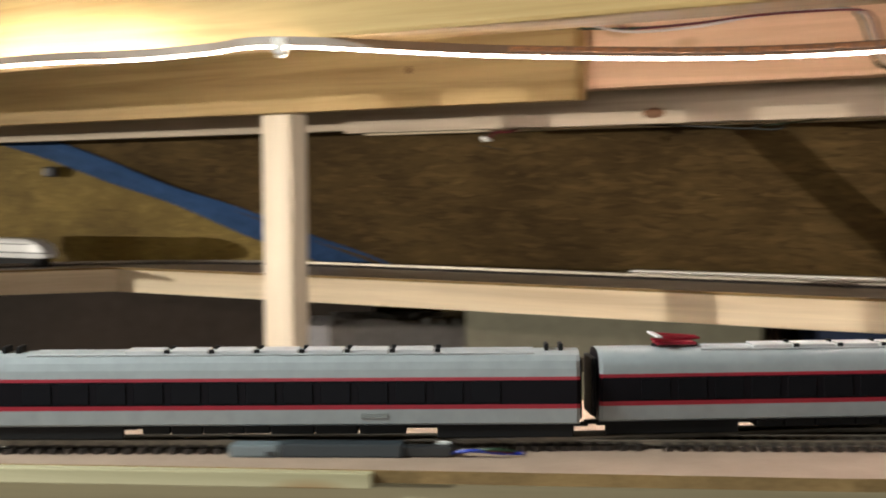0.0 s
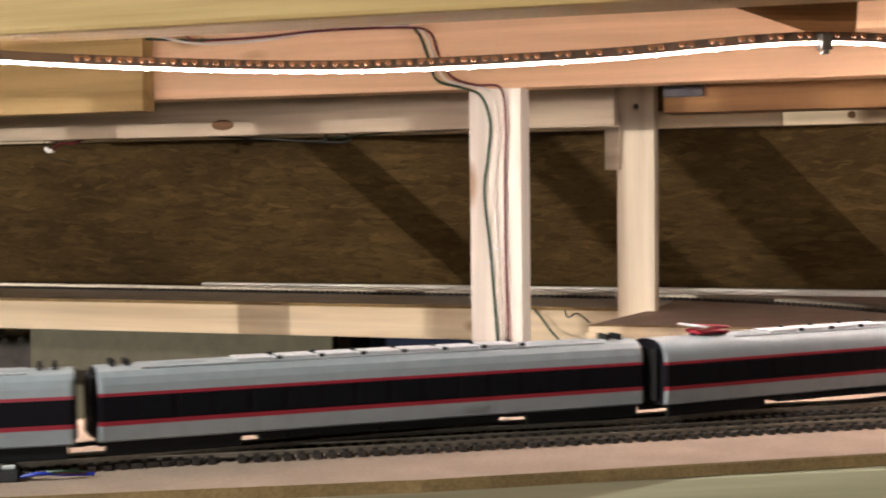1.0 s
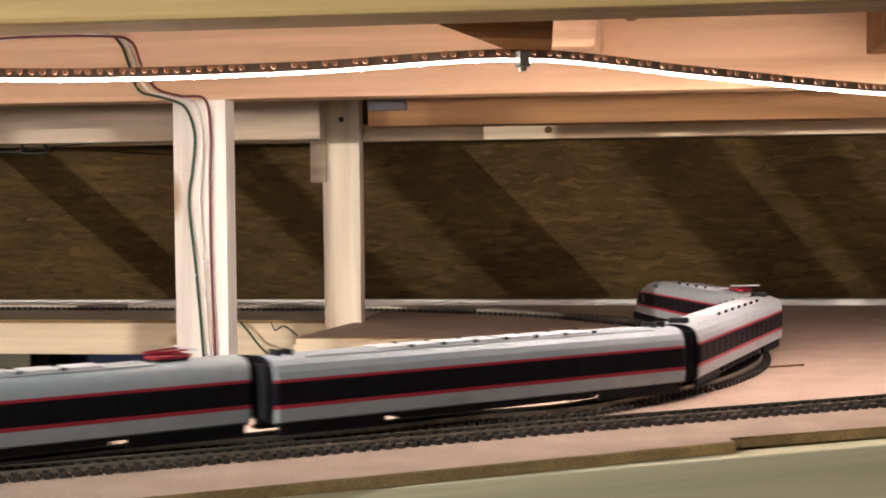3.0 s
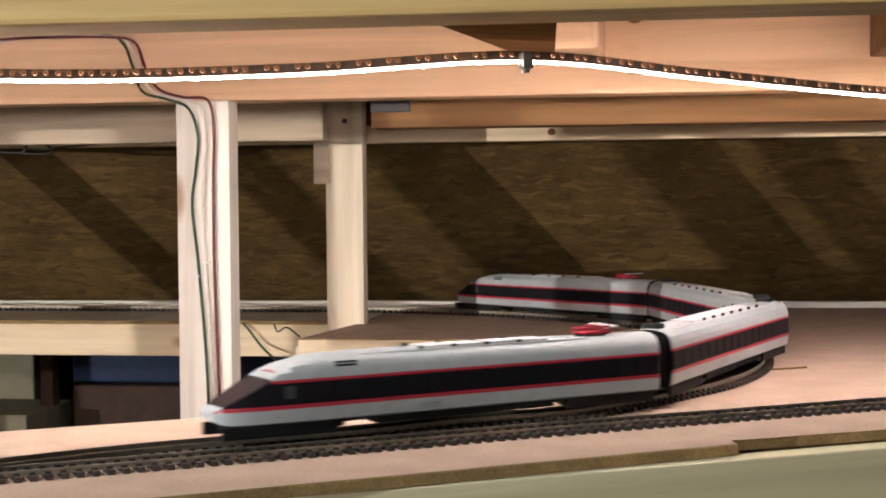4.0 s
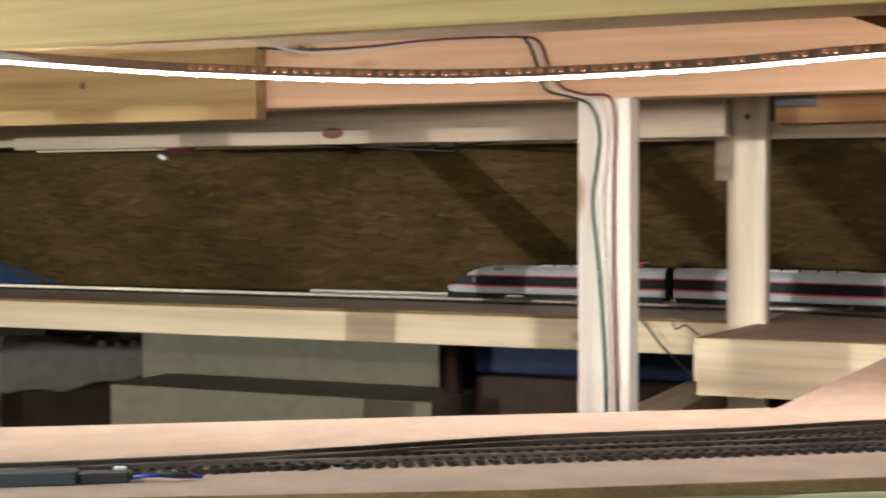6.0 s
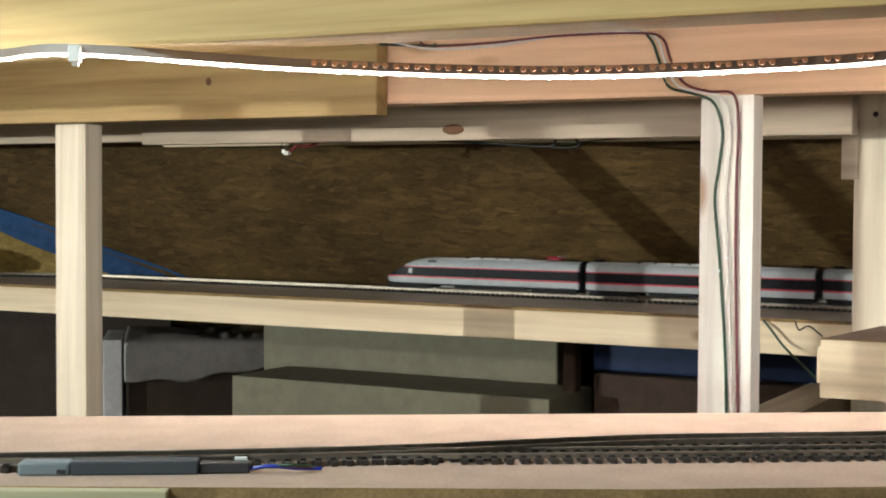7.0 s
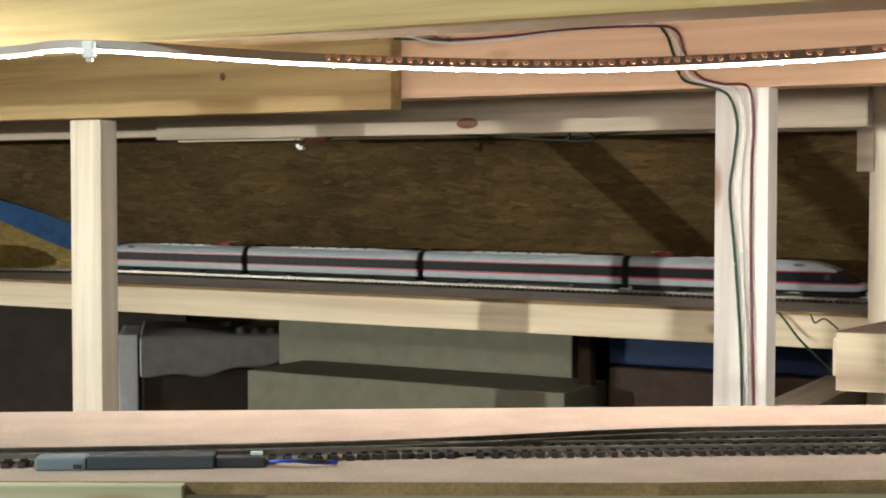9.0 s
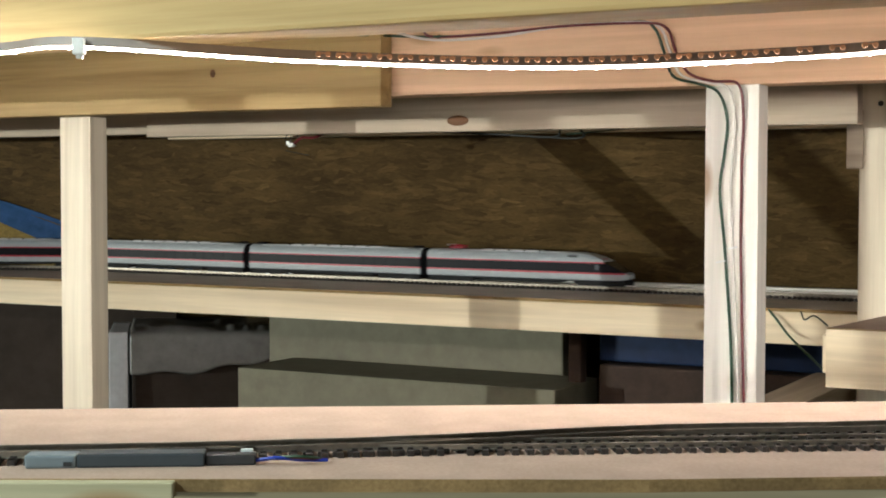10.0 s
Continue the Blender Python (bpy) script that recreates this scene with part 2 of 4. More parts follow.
def tube(points, radius, sides=8, bm=None, mat=0):
    """A round cord through points."""
    bm = bm or bmesh.new()
    pts = [Vector(p) for p in points]
    rings = []
    for i, p in enumerate(pts):
        d = (pts[min(i + 1, len(pts) - 1)] - pts[max(i - 1, 0)]).normalized()
        side = d.cross(Vector((0, 0, 1)) if abs(d.z) < 0.9 else Vector((0, 1, 0))).normalized()
        up = side.cross(d)
        rings.append([bm.verts.new(p + radius * (math.cos(a) * side + math.sin(a) * up)) for a in [2 * math.pi * k / sides for k in range(sides)]])
    for a, b in zip(rings, rings[1:]):
        for k in range(sides):
            f = bm.faces.new((a[k], a[(k + 1) % sides], b[(k + 1) % sides], b[k]))
            f.material_index = mat
    for ring in (rings[0][::-1], rings[-1]):
        bm.faces.new(ring).material_index = mat
    return bm


def curve_through(points, per=10):
    """Smooth points through the given ones."""
    p = [Vector(q) for q in points]
    p = [2 * p[0] - p[1]] + p + [2 * p[-1] - p[-2]]
    out = []
    for i in range(1, len(p) - 2):
        a, b, c, d = p[i - 1 : i + 3]
        for k in range(per):
            s = k / per
            out.append(0.5 * (2 * b + (c - a) * s + (2 * a - 5 * b + 4 * c - d) * s * s + (3 * b - a - 3 * c + d) * s**3))
    return out + [p[-2]]


def in_room(u, n, z, turn=0.0):
    return Matrix.Translation(room(u, n, z)) @ Matrix.Rotation(radians(TURN + turn), 4, "Z")


def lumber(name, mat, u0, u1, n0, n1, z0, z1, label, category="timber", bevel=0.0015, kind="structure", turn=0.0):
    """A sawn piece, square with the room."""
    hu, hn = (u1 - u0) / 2, (n1 - n0) / 2
    ob = part(name, box(-hu, hu, -hn, hn, 0, z1 - z0, bevel), mat, None, label, in_room((u0 + u1) / 2, (n0 + n1) / 2, z0, turn))
    return tagged(ob, label, category, kind=kind)


# ---- the attic ----
FLOOR_Z = -0.78
fl = tagged(part("floor", box(-15, 6, -11, 6, FLOOR_Z - 0.05, FLOOR_Z), DARK_FLOOR), "dark dusty attic floor", "floor", kind="structure")


def wall(name, mat, a, b, z0, z1, label, lean=0.0, thick=0.03):
    """A wall from a to b in room axes; lean: how far its top comes forward for each metre of height."""
    a, b = Vector(a), Vector(b)
    d = (b - a).normalized()
    nrm = Vector((-d.y, d.x))
    bm = bmesh.new()
    verts = []
    for off in (0.0, thick):
        for p in (a, b):
            for z in (z0, z1):
                verts.append(bm.verts.new((*(p - a + nrm * (off - lean * z)), z)))
    v = verts
    for f in ((0, 2, 3, 1), (4, 5, 7, 6), (0, 1, 5, 4), (2, 6, 7, 3), (1, 3, 7, 5), (0, 4, 6, 2)):
        bm.faces.new([v[i] for i in f])
    ob = part(name, bm, mat, None, label, in_room(a.x, a.y, 0))
    return tagged(ob, label, "wall", kind="structure")


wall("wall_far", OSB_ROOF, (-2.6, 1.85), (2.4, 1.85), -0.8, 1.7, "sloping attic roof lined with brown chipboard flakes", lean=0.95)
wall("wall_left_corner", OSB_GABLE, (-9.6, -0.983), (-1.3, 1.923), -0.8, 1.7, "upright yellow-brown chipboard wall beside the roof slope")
wall("wall_left", PLASTER, (-9.6, -8.3), (-9.6, -0.5), -0.8, 1.7, "plain attic side wall")
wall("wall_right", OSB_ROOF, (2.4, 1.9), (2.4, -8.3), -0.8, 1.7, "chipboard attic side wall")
wall("wall_back", PLASTER, (2.4, -8.3), (-9.6, -8.3), -0.8, 1.7, "plain attic wall behind the layout")
# added dark sheet: stands for the shade below the far deck corner
wall("under_panel", UNDER_BROWN, (-2.9, 1.30), (-1.45, 1.808), FLOOR_Z, -0.012, "added dark panel for the shade under the far deck corner", thick=0.01)
tagged(part("ceiling", box(-15, 6, -11, 6, 1.7, 1.75), PLASTER), "plain attic ceiling", "ceiling", kind="structure")

# blue sealing membrane along the seam of roof slope and corner wall
bm = bmesh.new()
A, B = Vector((-1.42, 1.877, -0.030)), Vector((-2.24, 1.590, 0.270))
rows = []
for k in range(25):
    s = k / 24
    p = A.lerp(B, s)
    w = 0.021 + 0.003 * math.sin(9 * s) + 0.002 * math.sin(23 * s)
    rows.append([bm.verts.new(room(p.x, p.y - 0.004 - o, p.z + e * w)) for e, o in ((-1, 0.004), (-0.3, 0.002 * math.sin(31 * s)), (0.5, 0.003), (1, 0.004 + 0.014))])
for a, b in zip(rows, rows[1:]):
    for k in range(3):
        bm.faces.new((a[k], a[k + 1], b[k + 1], b[k]))
tape = part("sealing_tape", bm, BLUE_TAPE, smooth=True)
sol = tape.modifiers.new("thickness", "SOLIDIFY")
sol.thickness = 0.001
tagged(tape, "creased blue sealing membrane along the roof seam", "sealing tape")

# ---- the lower deck ----
R2 = lambda u, n: tuple(room(u, n))[:2]
BACK = lambda x: 0.891 + 0.0595 * x
outline = [(-1.6, 0.668), (-0.2, 0.667), (0.1, 0.664), (0.43, 0.686), (0.432, 0.698), (0.62, 0.694), (1.9, 0.69), (1.9, 1.25), R2(0.75, 1.84), R2(-0.318, 1.84), R2(-0.318, 1.6), R2(-0.344, 1.395), R2(-0.1435, 1.397), (0.298, 0.908), (0.0, BACK(0)), (-1.6, BACK(-1.6))]
board = tagged(part("layout_board", slab(outline, -0.006, 0.0, 0.0008), [MDF, MDF_EDGE]), "pinkish bare fibreboard deck of a model railway", "board", kind="structure")
far_out = [R2(-0.320, 1.6), R2(-0.320, 1.846), R2(-1.46, 1.846), R2(-2.3, 1.566), R2(-2.75, 1.2), R2(-2.2, 0.95), R2(-1.90, 1.46), R2(-1.815, 1.6)]
tagged(part("layout_board", slab(far_out, -0.0038, -0.0002, 0.0005), [PLY_TOP, MDF_EDGE]), "brown fibreboard strip along the sloping wall", "board", kind="structure")

lumber("fascia_timber", PINE, -1.815, -0.33, 1.603, 1.623, -0.040, -0.004, "pale planed pine rail under the far deck edge")
lumber("fascia_timber", PINE, -2.099, -1.739, 1.4495, 1.4675, -0.040, -0.004, "pale pine rail under the far deck corner", turn=57.3)
lumber("fascia_timber", PINE, -0.344, 0.35, 1.397, 1.415, -0.056, -0.0095, "pale planed pine rail under the wide deck corner")
lumber("fascia_timber", PINE, -0.344, -0.146, 1.3928, 1.3966, -0.056, -0.0012, "thin pale pine facing over the deck's edge", bevel=0.0006)
lumber("side_timber", PINE, -0.354, -0.326, 1.42, 1.60, -0.046, -0.0095, "pale pine rail under the wide deck's side", turn=0.0)
lumber("brace_timber", PINE_GREY, -0.60, -0.18, 1.40, 1.45, -0.098, -0.073, "weathered grey timber brace under the deck", turn=90.0)


lumber("skirting", PINE_PALE_W, -1.0, 1.2, 1.818, 1.832, 0.0, 0.0075, "thin whitish lath along the foot of the roof slope", "skirting")


def post(u, n, w, d, z0, z1, label, mat=PINE_UP):
    ob = part("post", box(-w / 2, w / 2, -d / 2, d / 2, 0, z1 - z0, 0.0012), mat, None, label, in_room(u, n, z0))
    return tagged(ob, label, "post", kind="structure")


def room_at(bearing, n):
    """Room coordinates of the point on a bearing, n away."""
    x, y = math.sin(radians(bearing)), math.cos(radians(bearing))
    r = n / (x * -SU + y * CU)
    return r * (x * CU + y * SU), n


U1, _ = room_at(-13.12, 1.24)
U2, _ = room_at(11.75, 1.24)
U3, _ = room_at(17.05, 1.575)
post(U1, 1.24, 0.043, 0.027, FLOOR_Z, 0.208, "pale pine post between the two decks")
post(U2, 1.24, 0.047, 0.027, FLOOR_Z, 0.221, "pale pine post with cables stapled to its front", PINE_LIT)
post(U3, 1.575, 0.041, 0.022, FLOOR_Z, 0.244, "pale pine post standing by the wide deck")

# unseen posts left of view, added to cast shadow bands on the far side
for u, w in ((-1.0, 0.055), (-1.135, 0.050), (-1.39, 0.060), (-1.56, 0.045)):
    post(u, 0.50, w, 0.027, FLOOR_Z, 0.2875, "unseen pine post added to cast a band on the roof slope")

# ---- the upper deck ----
DECK_Z = 0.288
# the near left end is added too, out of view above those posts
deck_out = [R2(-2.6, 0.42), R2(-0.95, 0.42), R2(-0.95, 0.70), R2(2.2, 0.70), R2(2.2, 1.565), R2(-2.6, 1.565)]
tagged(part("upper_board", slab(deck_out, DECK_Z, DECK_Z + 0.01), [DECK, MDF_EDGE]), "grey underside of the upper fibreboard deck", "board", kind="structure")
lumber("front_timber", PINE_YELLOW, -2.2, 2.0, 0.708, 0.757, 0.2225, DECK_Z - 0.0005, "yellowish rough pine rail along the upper deck's front edge", bevel=0.003)
US, _ = room_at(-1.75, 1.21)
lumber("beam_timber", PINE_YELLOW, -2.2, US, 1.205, 1.225, 0.2085, DECK_Z - 0.0005, "yellow-brown stained pine beam under the upper deck")
lumber("beam_timber", PINE_PINK, US - 0.3, 1.9, 1.2255, 1.262, 0.2195, DECK_Z - 0.0005, "planed pinkish spruce beam under the upper deck")
UG, _ = room_at(-10.8, 1.45)
lumber("rear_timber", PINE_GREY, UG, -0.33, 1.45, 1.472, 0.194, 0.245, "greyish pine rail with brown knots")
lumber("rear_timber", PINE_BROWN, -0.262, 1.9, 1.35, 1.39, 0.2005, 0.262, "orange-brown pine rail behind the main beam")
lumber("rear_timber", PINE, -1.3, 1.9, 1.605, 1.625, 0.197, 0.2155, "pale lath along the sloping wall")
lumber("rear_timber", PINE_GREY, -2.4, UG - 0.002, 1.50, 1.52, 0.2, 0.24, "dim grey pine rail near the corner")


def joist(bearing, n0, n1, w, mat, label, z0=0.2195):
    u, n = room_at(bearing, (n0 + n1) / 2)
    return lumber("joist", mat, u - w / 2, u + w / 2, n0, n1, z0, DECK_Z - 0.0005, label)


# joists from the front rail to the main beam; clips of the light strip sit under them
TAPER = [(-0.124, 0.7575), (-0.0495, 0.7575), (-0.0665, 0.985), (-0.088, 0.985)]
# underside in the shade-dark colour, sides in plain spruce
tagged(part("joist", slab([R2(*p) for p in TAPER], 0.2285, DECK_Z - 0.0005), [PINE_SHADED, PINE_PINK]), "tapered pine joist, its underside coloured as shaded, beside the strip clip", "timber", kind="structure")
lumber("joist", PINE_PINK, -0.079, -0.041, 1.10, 1.225, 0.2435, DECK_Z - 0.0005, "planed block butting the main beam", bevel=0.006)
UJ3, _ = room_at(37.4, 1.15)
lumber("joist", PINE_BROWN, UJ3, UJ3 + 0.045, 0.7575, 1.225, 0.245, DECK_Z - 0.0005, "brown pine joist under the upper deck")
# small block on the post by the wide deck, dark plate under the beam
ub, _ = room_at(16.1, 1.545)
tagged(part("timber_block", box(-0.0085, 0.0085, -0.01, 0.01, 0, 0.061, 0.001), PINE_GREY, None, "", in_room(ub - 0.004, 1.57, 0.152)), "small weathered block screwed to the post", "block", kind="structure")
DARK_METAL = plain("dark_metal", (0.06, 0.06, 0.065), 0.4, 0.8)
tagged(part("steel_plate", box(-0.0185, 0.0185, -0.002, 0.002, 0, 0.0115, 0.0005), DARK_METAL, None, "", in_room(-0.243, 1.3475, 0.2148)), "dark steel connector plate on the beam", "bracket")
tagged(part("wall_socket", box(-0.010, 0.010, -0.016, 0, -0.009, 0.009, 0.003), DARK_METAL, None, "", in_room(-2.035, 1.662, 0.154, 19.3)), "small dark fixture on the chipboard corner wall", "fixture")

KNOT = wood("knot_wood", (0.10, 0.045, 0.02), (0.20, 0.10, 0.045))
SCREW = plain("screw_dark", (0.07, 0.065, 0.06), 0.35, 0.8)


def on_face(name, mat, bearing, n, z, rx, rz, label, category):
    """A flat round thing on a timber's front face."""
    u, _ = room_at(bearing, n)
    bm = bmesh.new()
    bmesh.ops.create_cone(bm, cap_ends=True, segments=18, radius1=1.0, radius2=0.9, depth=0.0008, matrix=Matrix.Diagonal((rx, 1, rz, 1)) @ Matrix.Rotation(radians(90), 4, "X"))
    return tagged(part(name, bm, mat, None, "", in_room(u, n, z)), label, category, kind="structure")


on_face("knot", KNOT, -8.3, 1.2048, 0.2465, 0.0032, 0.0042, "dark round knot in the yellow beam", "knot")
on_face("knot", KNOT, 0.38, 1.2253, 0.2735, 0.0028, 0.0028, "small dark knot in the pinkish beam", "knot")
on_face("knot", KNOT, 28.2, 1.2253, 0.281, 0.0065, 0.0045, "brown knot in the pinkish beam", "knot")
on_face("knot", KNOT, 1.1, 1.4498, 0.206, 0.014, 0.006, "brown stained knot in the grey rail", "knot")
on_face("knot", KNOT, 25.0, 1.6048, 0.2065, 0.0045, 0.004, "brown knot in the pale lath", "knot")
on_face("screw_head", SCREW, 17.0, 1.5638, 0.2195, 0.003, 0.003, "dark screw head in the post", "screw")
stp = tagged(new("wire_staple"), "bent wire staple in the pinkish beam", "staple")
stp.matrix_basis = in_room(room_at(29.8, 1.224)[0], 1.224, 0.2785)
for x in (-0.0016, 0.0016):
    part("leg", tube([(x, 0, 0.012), (x, -0.001, 0.002), (0, -0.002, 0.0)], 0.0005, 6), SCREW, stp)

# ---- the light strip ----
COPPER = plain("strip_copper", (0.36, 0.165, 0.07), 0.5)
STRIP_BACK = plain("strip_back", (0.17, 0.12, 0.09), 0.5)
GLOW = plain("led_glow", (1, 1, 1), 0.5, glow=26.0)
strip = tagged(new("light_strip"), "glowing flexible light strip hanging in swags between clips", "light strip")
CURVE = curve_through(STRIP, 24)


def ribbon(points, low, high, thick, mat_index=0, bm=None, tilt=0.35):
    bm = bm or bmesh.new()
    rings = []
    for i, p in enumerate(points):
        d = (points[min(i + 1, len(points) - 1)] - points[max(i - 1, 0)]).normalized()
        back = d.cross(Vector((0, 0, 1))).normalized() * -1
        up = (Vector((0, 0, 1)) + back * tilt).normalized()
        rings.append([bm.verts.new(p + up * a + back * b) for a, b in ((low, 0), (high, 0), (high, thick), (low, thick))])
    for a, b in zip(rings, rings[1:]):
        for k in range(4):
            bm.faces.new((a[k], a[(k + 1) % 4], b[(k + 1) % 4], b[k])).material_index = mat_index
    bm.faces.new(rings[0][::-1]).material_index = mat_index
    bm.faces.new(rings[-1]).material_index = mat_index
    return bm


part("tape", ribbon(CURVE, 0.0, 0.0058, 0.0006), STRIP_BACK, strip, "brown flexible circuit tape")
part("led_band", ribbon(CURVE, -0.0024, -0.0006, 0.0012), GLOW, strip, "bright warm white row of lights")
dist = 0.0
pad_bm = bmesh.new()
for sx in (-1, 1):
    bmesh.ops.create_cone(pad_bm, cap_ends=True, segments=10, radius1=0.0019, radius2=0.0015, depth=0.0006, matrix=Matrix.Translation((sx * 0.0030, 0, 0.0024)) @ Matrix.Rotation(radians(90), 4, "X"))
box(-0.0030, 0.0030, -0.0002, 0.0002, 0.0026, 0.0034, bm=pad_bm)
pad_me = mesh_of("solder_pad", pad_bm, COPPER)
LED_CHIP = plain("led_chip", (1, 1, 1), 0.4, glow=70.0)
chip_me = mesh_of("led_chip", box(-0.0010, 0.0010, -0.0008, 0.0008, -0.0027, -0.0010, 0.0004), LED_CHIP)
for a, b in zip(CURVE, CURVE[1:]):
    dist += (b - a).length
    if dist > 0.0125:
        dist = 0.0
        if a.x > -0.08:
            ob = new("solder_pad", pad_me)
            ob.parent = strip
            ob.matrix_basis = Matrix.Translation(a + Vector((0, -0.0006, 0.0010))) @ Matrix.Rotation(math.atan2((b - a).y, (b - a).x), 4, "Z")
        led = new("led_chip", chip_me)
        led.parent = strip
        led.matrix_basis = Matrix.Translation(a) @ Matrix.Rotation(math.atan2((b - a).y, (b - a).x), 4, "Z")
CLIP = plain("clip_plastic", (0.75, 0.75, 0.72), 0.35)
CLIP_DARK = plain("clip_metal", (0.20, 0.19, 0.17), 0.35, 0.5)
for p, mat, label in (((-0.215, 0.914, 0.2195), CLIP, "white plastic strip clip"), ((0.373, 0.837, 0.2195), CLIP_DARK, "dark metal strip clip")):
    c = tagged(new("strip_clip"), label + " under a joist", "clip")
    c.matrix_basis = Matrix.Translation(p)
    part("clip_body", box(-0.0035, 0.0035, -0.0045, 0.0035, -0.006, 0.004, 0.0008), mat, c)
    part("clip_foot", box(-0.0018, 0.0018, -0.003, 0.002, -0.0085, -0.005, 0.0006), mat, c)

# ---- cables ----
GREEN = plain("cable_green", (0.014, 0.045, 0.02), 0.45)
REDW = plain("cable_red", (0.12, 0.014, 0.018), 0.45)
BLACKW = plain("cable_black", (0.012, 0.014, 0.012), 0.45)
WHITEW = plain("cable_white", (0.66, 0.62, 0.56), 0.45)
BLUEW = plain("cable_blue", (0.01, 0.03, 0.35), 0.4)


def cable(points, mat, radius, label):
    return tagged(part("cable", tube(curve_through(points, 8), radius, 6), mat, smooth=True), label, "cable")


def face_pt(bearing, n, z):
    u, n = room_at(bearing - (0.35 if n < 1.3 else 0.0), n)
    return room(u, n, z)


for k, (mat, label) in enumerate(((GREEN, "dark green cable stapled along the beam and post"), (WHITEW, "pale cable running between two dark ones down the post"), (REDW, "dark red cable stapled along the beam and post"))):
    o = 0.0022 * k
    h = 0.003 * (k == 1)
    n = 1.2215 - 0.0005 * k
    pts = [face_pt(-2.5 + 1.3 * k, 1.2025, 0.277 + 0.002 * k), face_pt(0.5, 1.2215, 0.2735 - h), face_pt(3.0, n, 0.2735 - h), face_pt(5.5, n, 0.2765), face_pt(8.3 + 0.1 * k, n, 0.2775 - 0.001 * k),
           face_pt(9.0 + 0.22 * k, n, 0.270), face_pt(9.35 + 0.22 * k, n, 0.250), face_pt(9.7 + 0.3 * k, n, 0.2285 + 0.001 * k), face_pt(10.6 + 0.3 * k, n, 0.2215 + 0.0007 * k)]
    low = [face_pt(11.4 + 0.38 * k, 1.223, 0.2135 + 0.003 * k), face_pt(11.75 + 0.30 * k, 1.2245, 0.190), face_pt(11.65 + 0.33 * k, 1.2245, 0.160), face_pt(11.5 + 0.40 * k, 1.2245, 0.130),
           face_pt(11.7 + 0.30 * k, 1.2245, 0.08), face_pt(11.95 + 0.22 * k, 1.2245, 0.0), face_pt(12.05 + 0.22 * k, 1.2245, -0.08), face_pt(12.1 + 0.2 * k, 1.2245, -0.2)]
    cable(pts + low, mat, 0.0013, label)
TIE = plain("white_tie", (0.8, 0.8, 0.8), 0.4)
for b, z in ((11.55, 0.069), (12.0, 0.081)):
    tagged(part("cable_tie", box(-0.004, 0.004, -0.0012, 0.0012, -0.0008, 0.0008, 0.0003), TIE, None, "", Matrix.Translation(face_pt(b, 1.222, z)) @ Matrix.Rotation(radians(TURN), 4, "Z") @ Matrix.Rotation(radians(-12), 4, "Y")), "white cable tie round the cables on the post", "cable tie")
# loops by the sloping wall and under the far rail
cable([room(-0.83, 1.53, 0.197), room(-0.755, 1.53, 0.193), room(-0.70, 1.53, 0.189), room(-0.682, 1.53, 0.190), room(-0.678, 1.528, 0.197), room(-0.668, 1.527, 0.2015), room(-0.656, 1.528, 0.198), room(-0.650, 1.53, 0.190), room(-0.662, 1.531, 0.187), room(-0.69, 1.531, 0.1885)], BLACKW, 0.0014, "black cable looped under the rear rail")
cable([face_pt(5.3, 1.54, 0.192), face_pt(7.0, 1.54, 0.196), face_pt(8.4, 1.54, 0.199)], GREEN, 0.0009, "thin cable sagging below the rear rail")
cable([face_pt(13.0, 1.60, -0.002), face_pt(13.3, 1.596, -0.012), face_pt(13.8, 1.59, -0.03), face_pt(14.7, 1.55, -0.05), face_pt(15.4, 1.50, -0.062)], GREEN, 0.0013, "green cable hanging from the far deck rail")
cable([face_pt(14.2, 1.60, -0.003), face_pt(14.35, 1.592, -0.011), face_pt(14.7, 1.588, -0.006), face_pt(15.2, 1.585, -0.016)], BLACKW, 0.0009, "thin black wire end by the far deck rail")
lt = tagged(new("wire_connector"), "small clear connector with red wires under the rear rail", "connector")
lt.matrix_basis = Matrix.Translation(face_pt(-5.3, 1.50, 0.179)) @ Matrix.Rotation(radians(TURN), 4, "Z")
part("housing", box(-0.004, 0.004, -0.003, 0.003, 0.002, 0.007, 0.0012), CLIP, lt)
part("lever", box(-0.0055, -0.001, -0.004, -0.003, 0.0045, 0.009, 0.0004), CLIP, lt)
part("red_wire", tube(curve_through([(0.004, 0, 0.006), (0.015, 0, 0.013), (0.03, 0.002, 0.013), (0.045, 0.003, 0.018)], 6), 0.0018, 6), REDW, lt)
for bend in (-0.010, -0.002, 0.009):
    part("dark_wire", tube(curve_through([(-0.002, 0, 0.006), (bend, 0, 0.011), (bend * 0.6, 0.002, 0.0195)], 6), 0.0006, 6), BLACKW, lt)
part("loose_wire", tube(curve_through([(-0.012, 0.004, -0.002), (0.004, 0.004, -0.005), (0.022, 0.004, -0.008)], 6), 0.0006, 6), BLACKW, lt)

# ---- front edge ----
tagged(part("front_plank", box(-1.6, 1.9, 0, 0.018, 0, 0.11, 0.001), PINE_PALE, None, "", pose(0, 0.6705, -0.1165, 0, 0, 0.6)), "pale greenish wooden plank under the deck's front edge", "plank", kind="structure")
tagged(part("edge_lath", box(-1.6, -0.115, 0, 0.010, 0, 0.0075, 0.0008), PINE_PALE, None, "", pose(0, 0.6600, -0.0080)), "thin pale lath nailed along the deck edge", "lath", kind="structure")

# ---- track ----
SLEEPER = speckled("sleeper_plastic", (0.022, 0.015, 0.012), (0.048, 0.034, 0.026), 300.0, 0.7, relief=0.1)
RAIL = speckled("rail_metal", (0.22, 0.19, 0.15), (0.34, 0.30, 0.25), 150.0, 0.42, relief=0.0, metal=0.8)
C, RAD = Vector((0.2374, 1.2911)), 0.4974
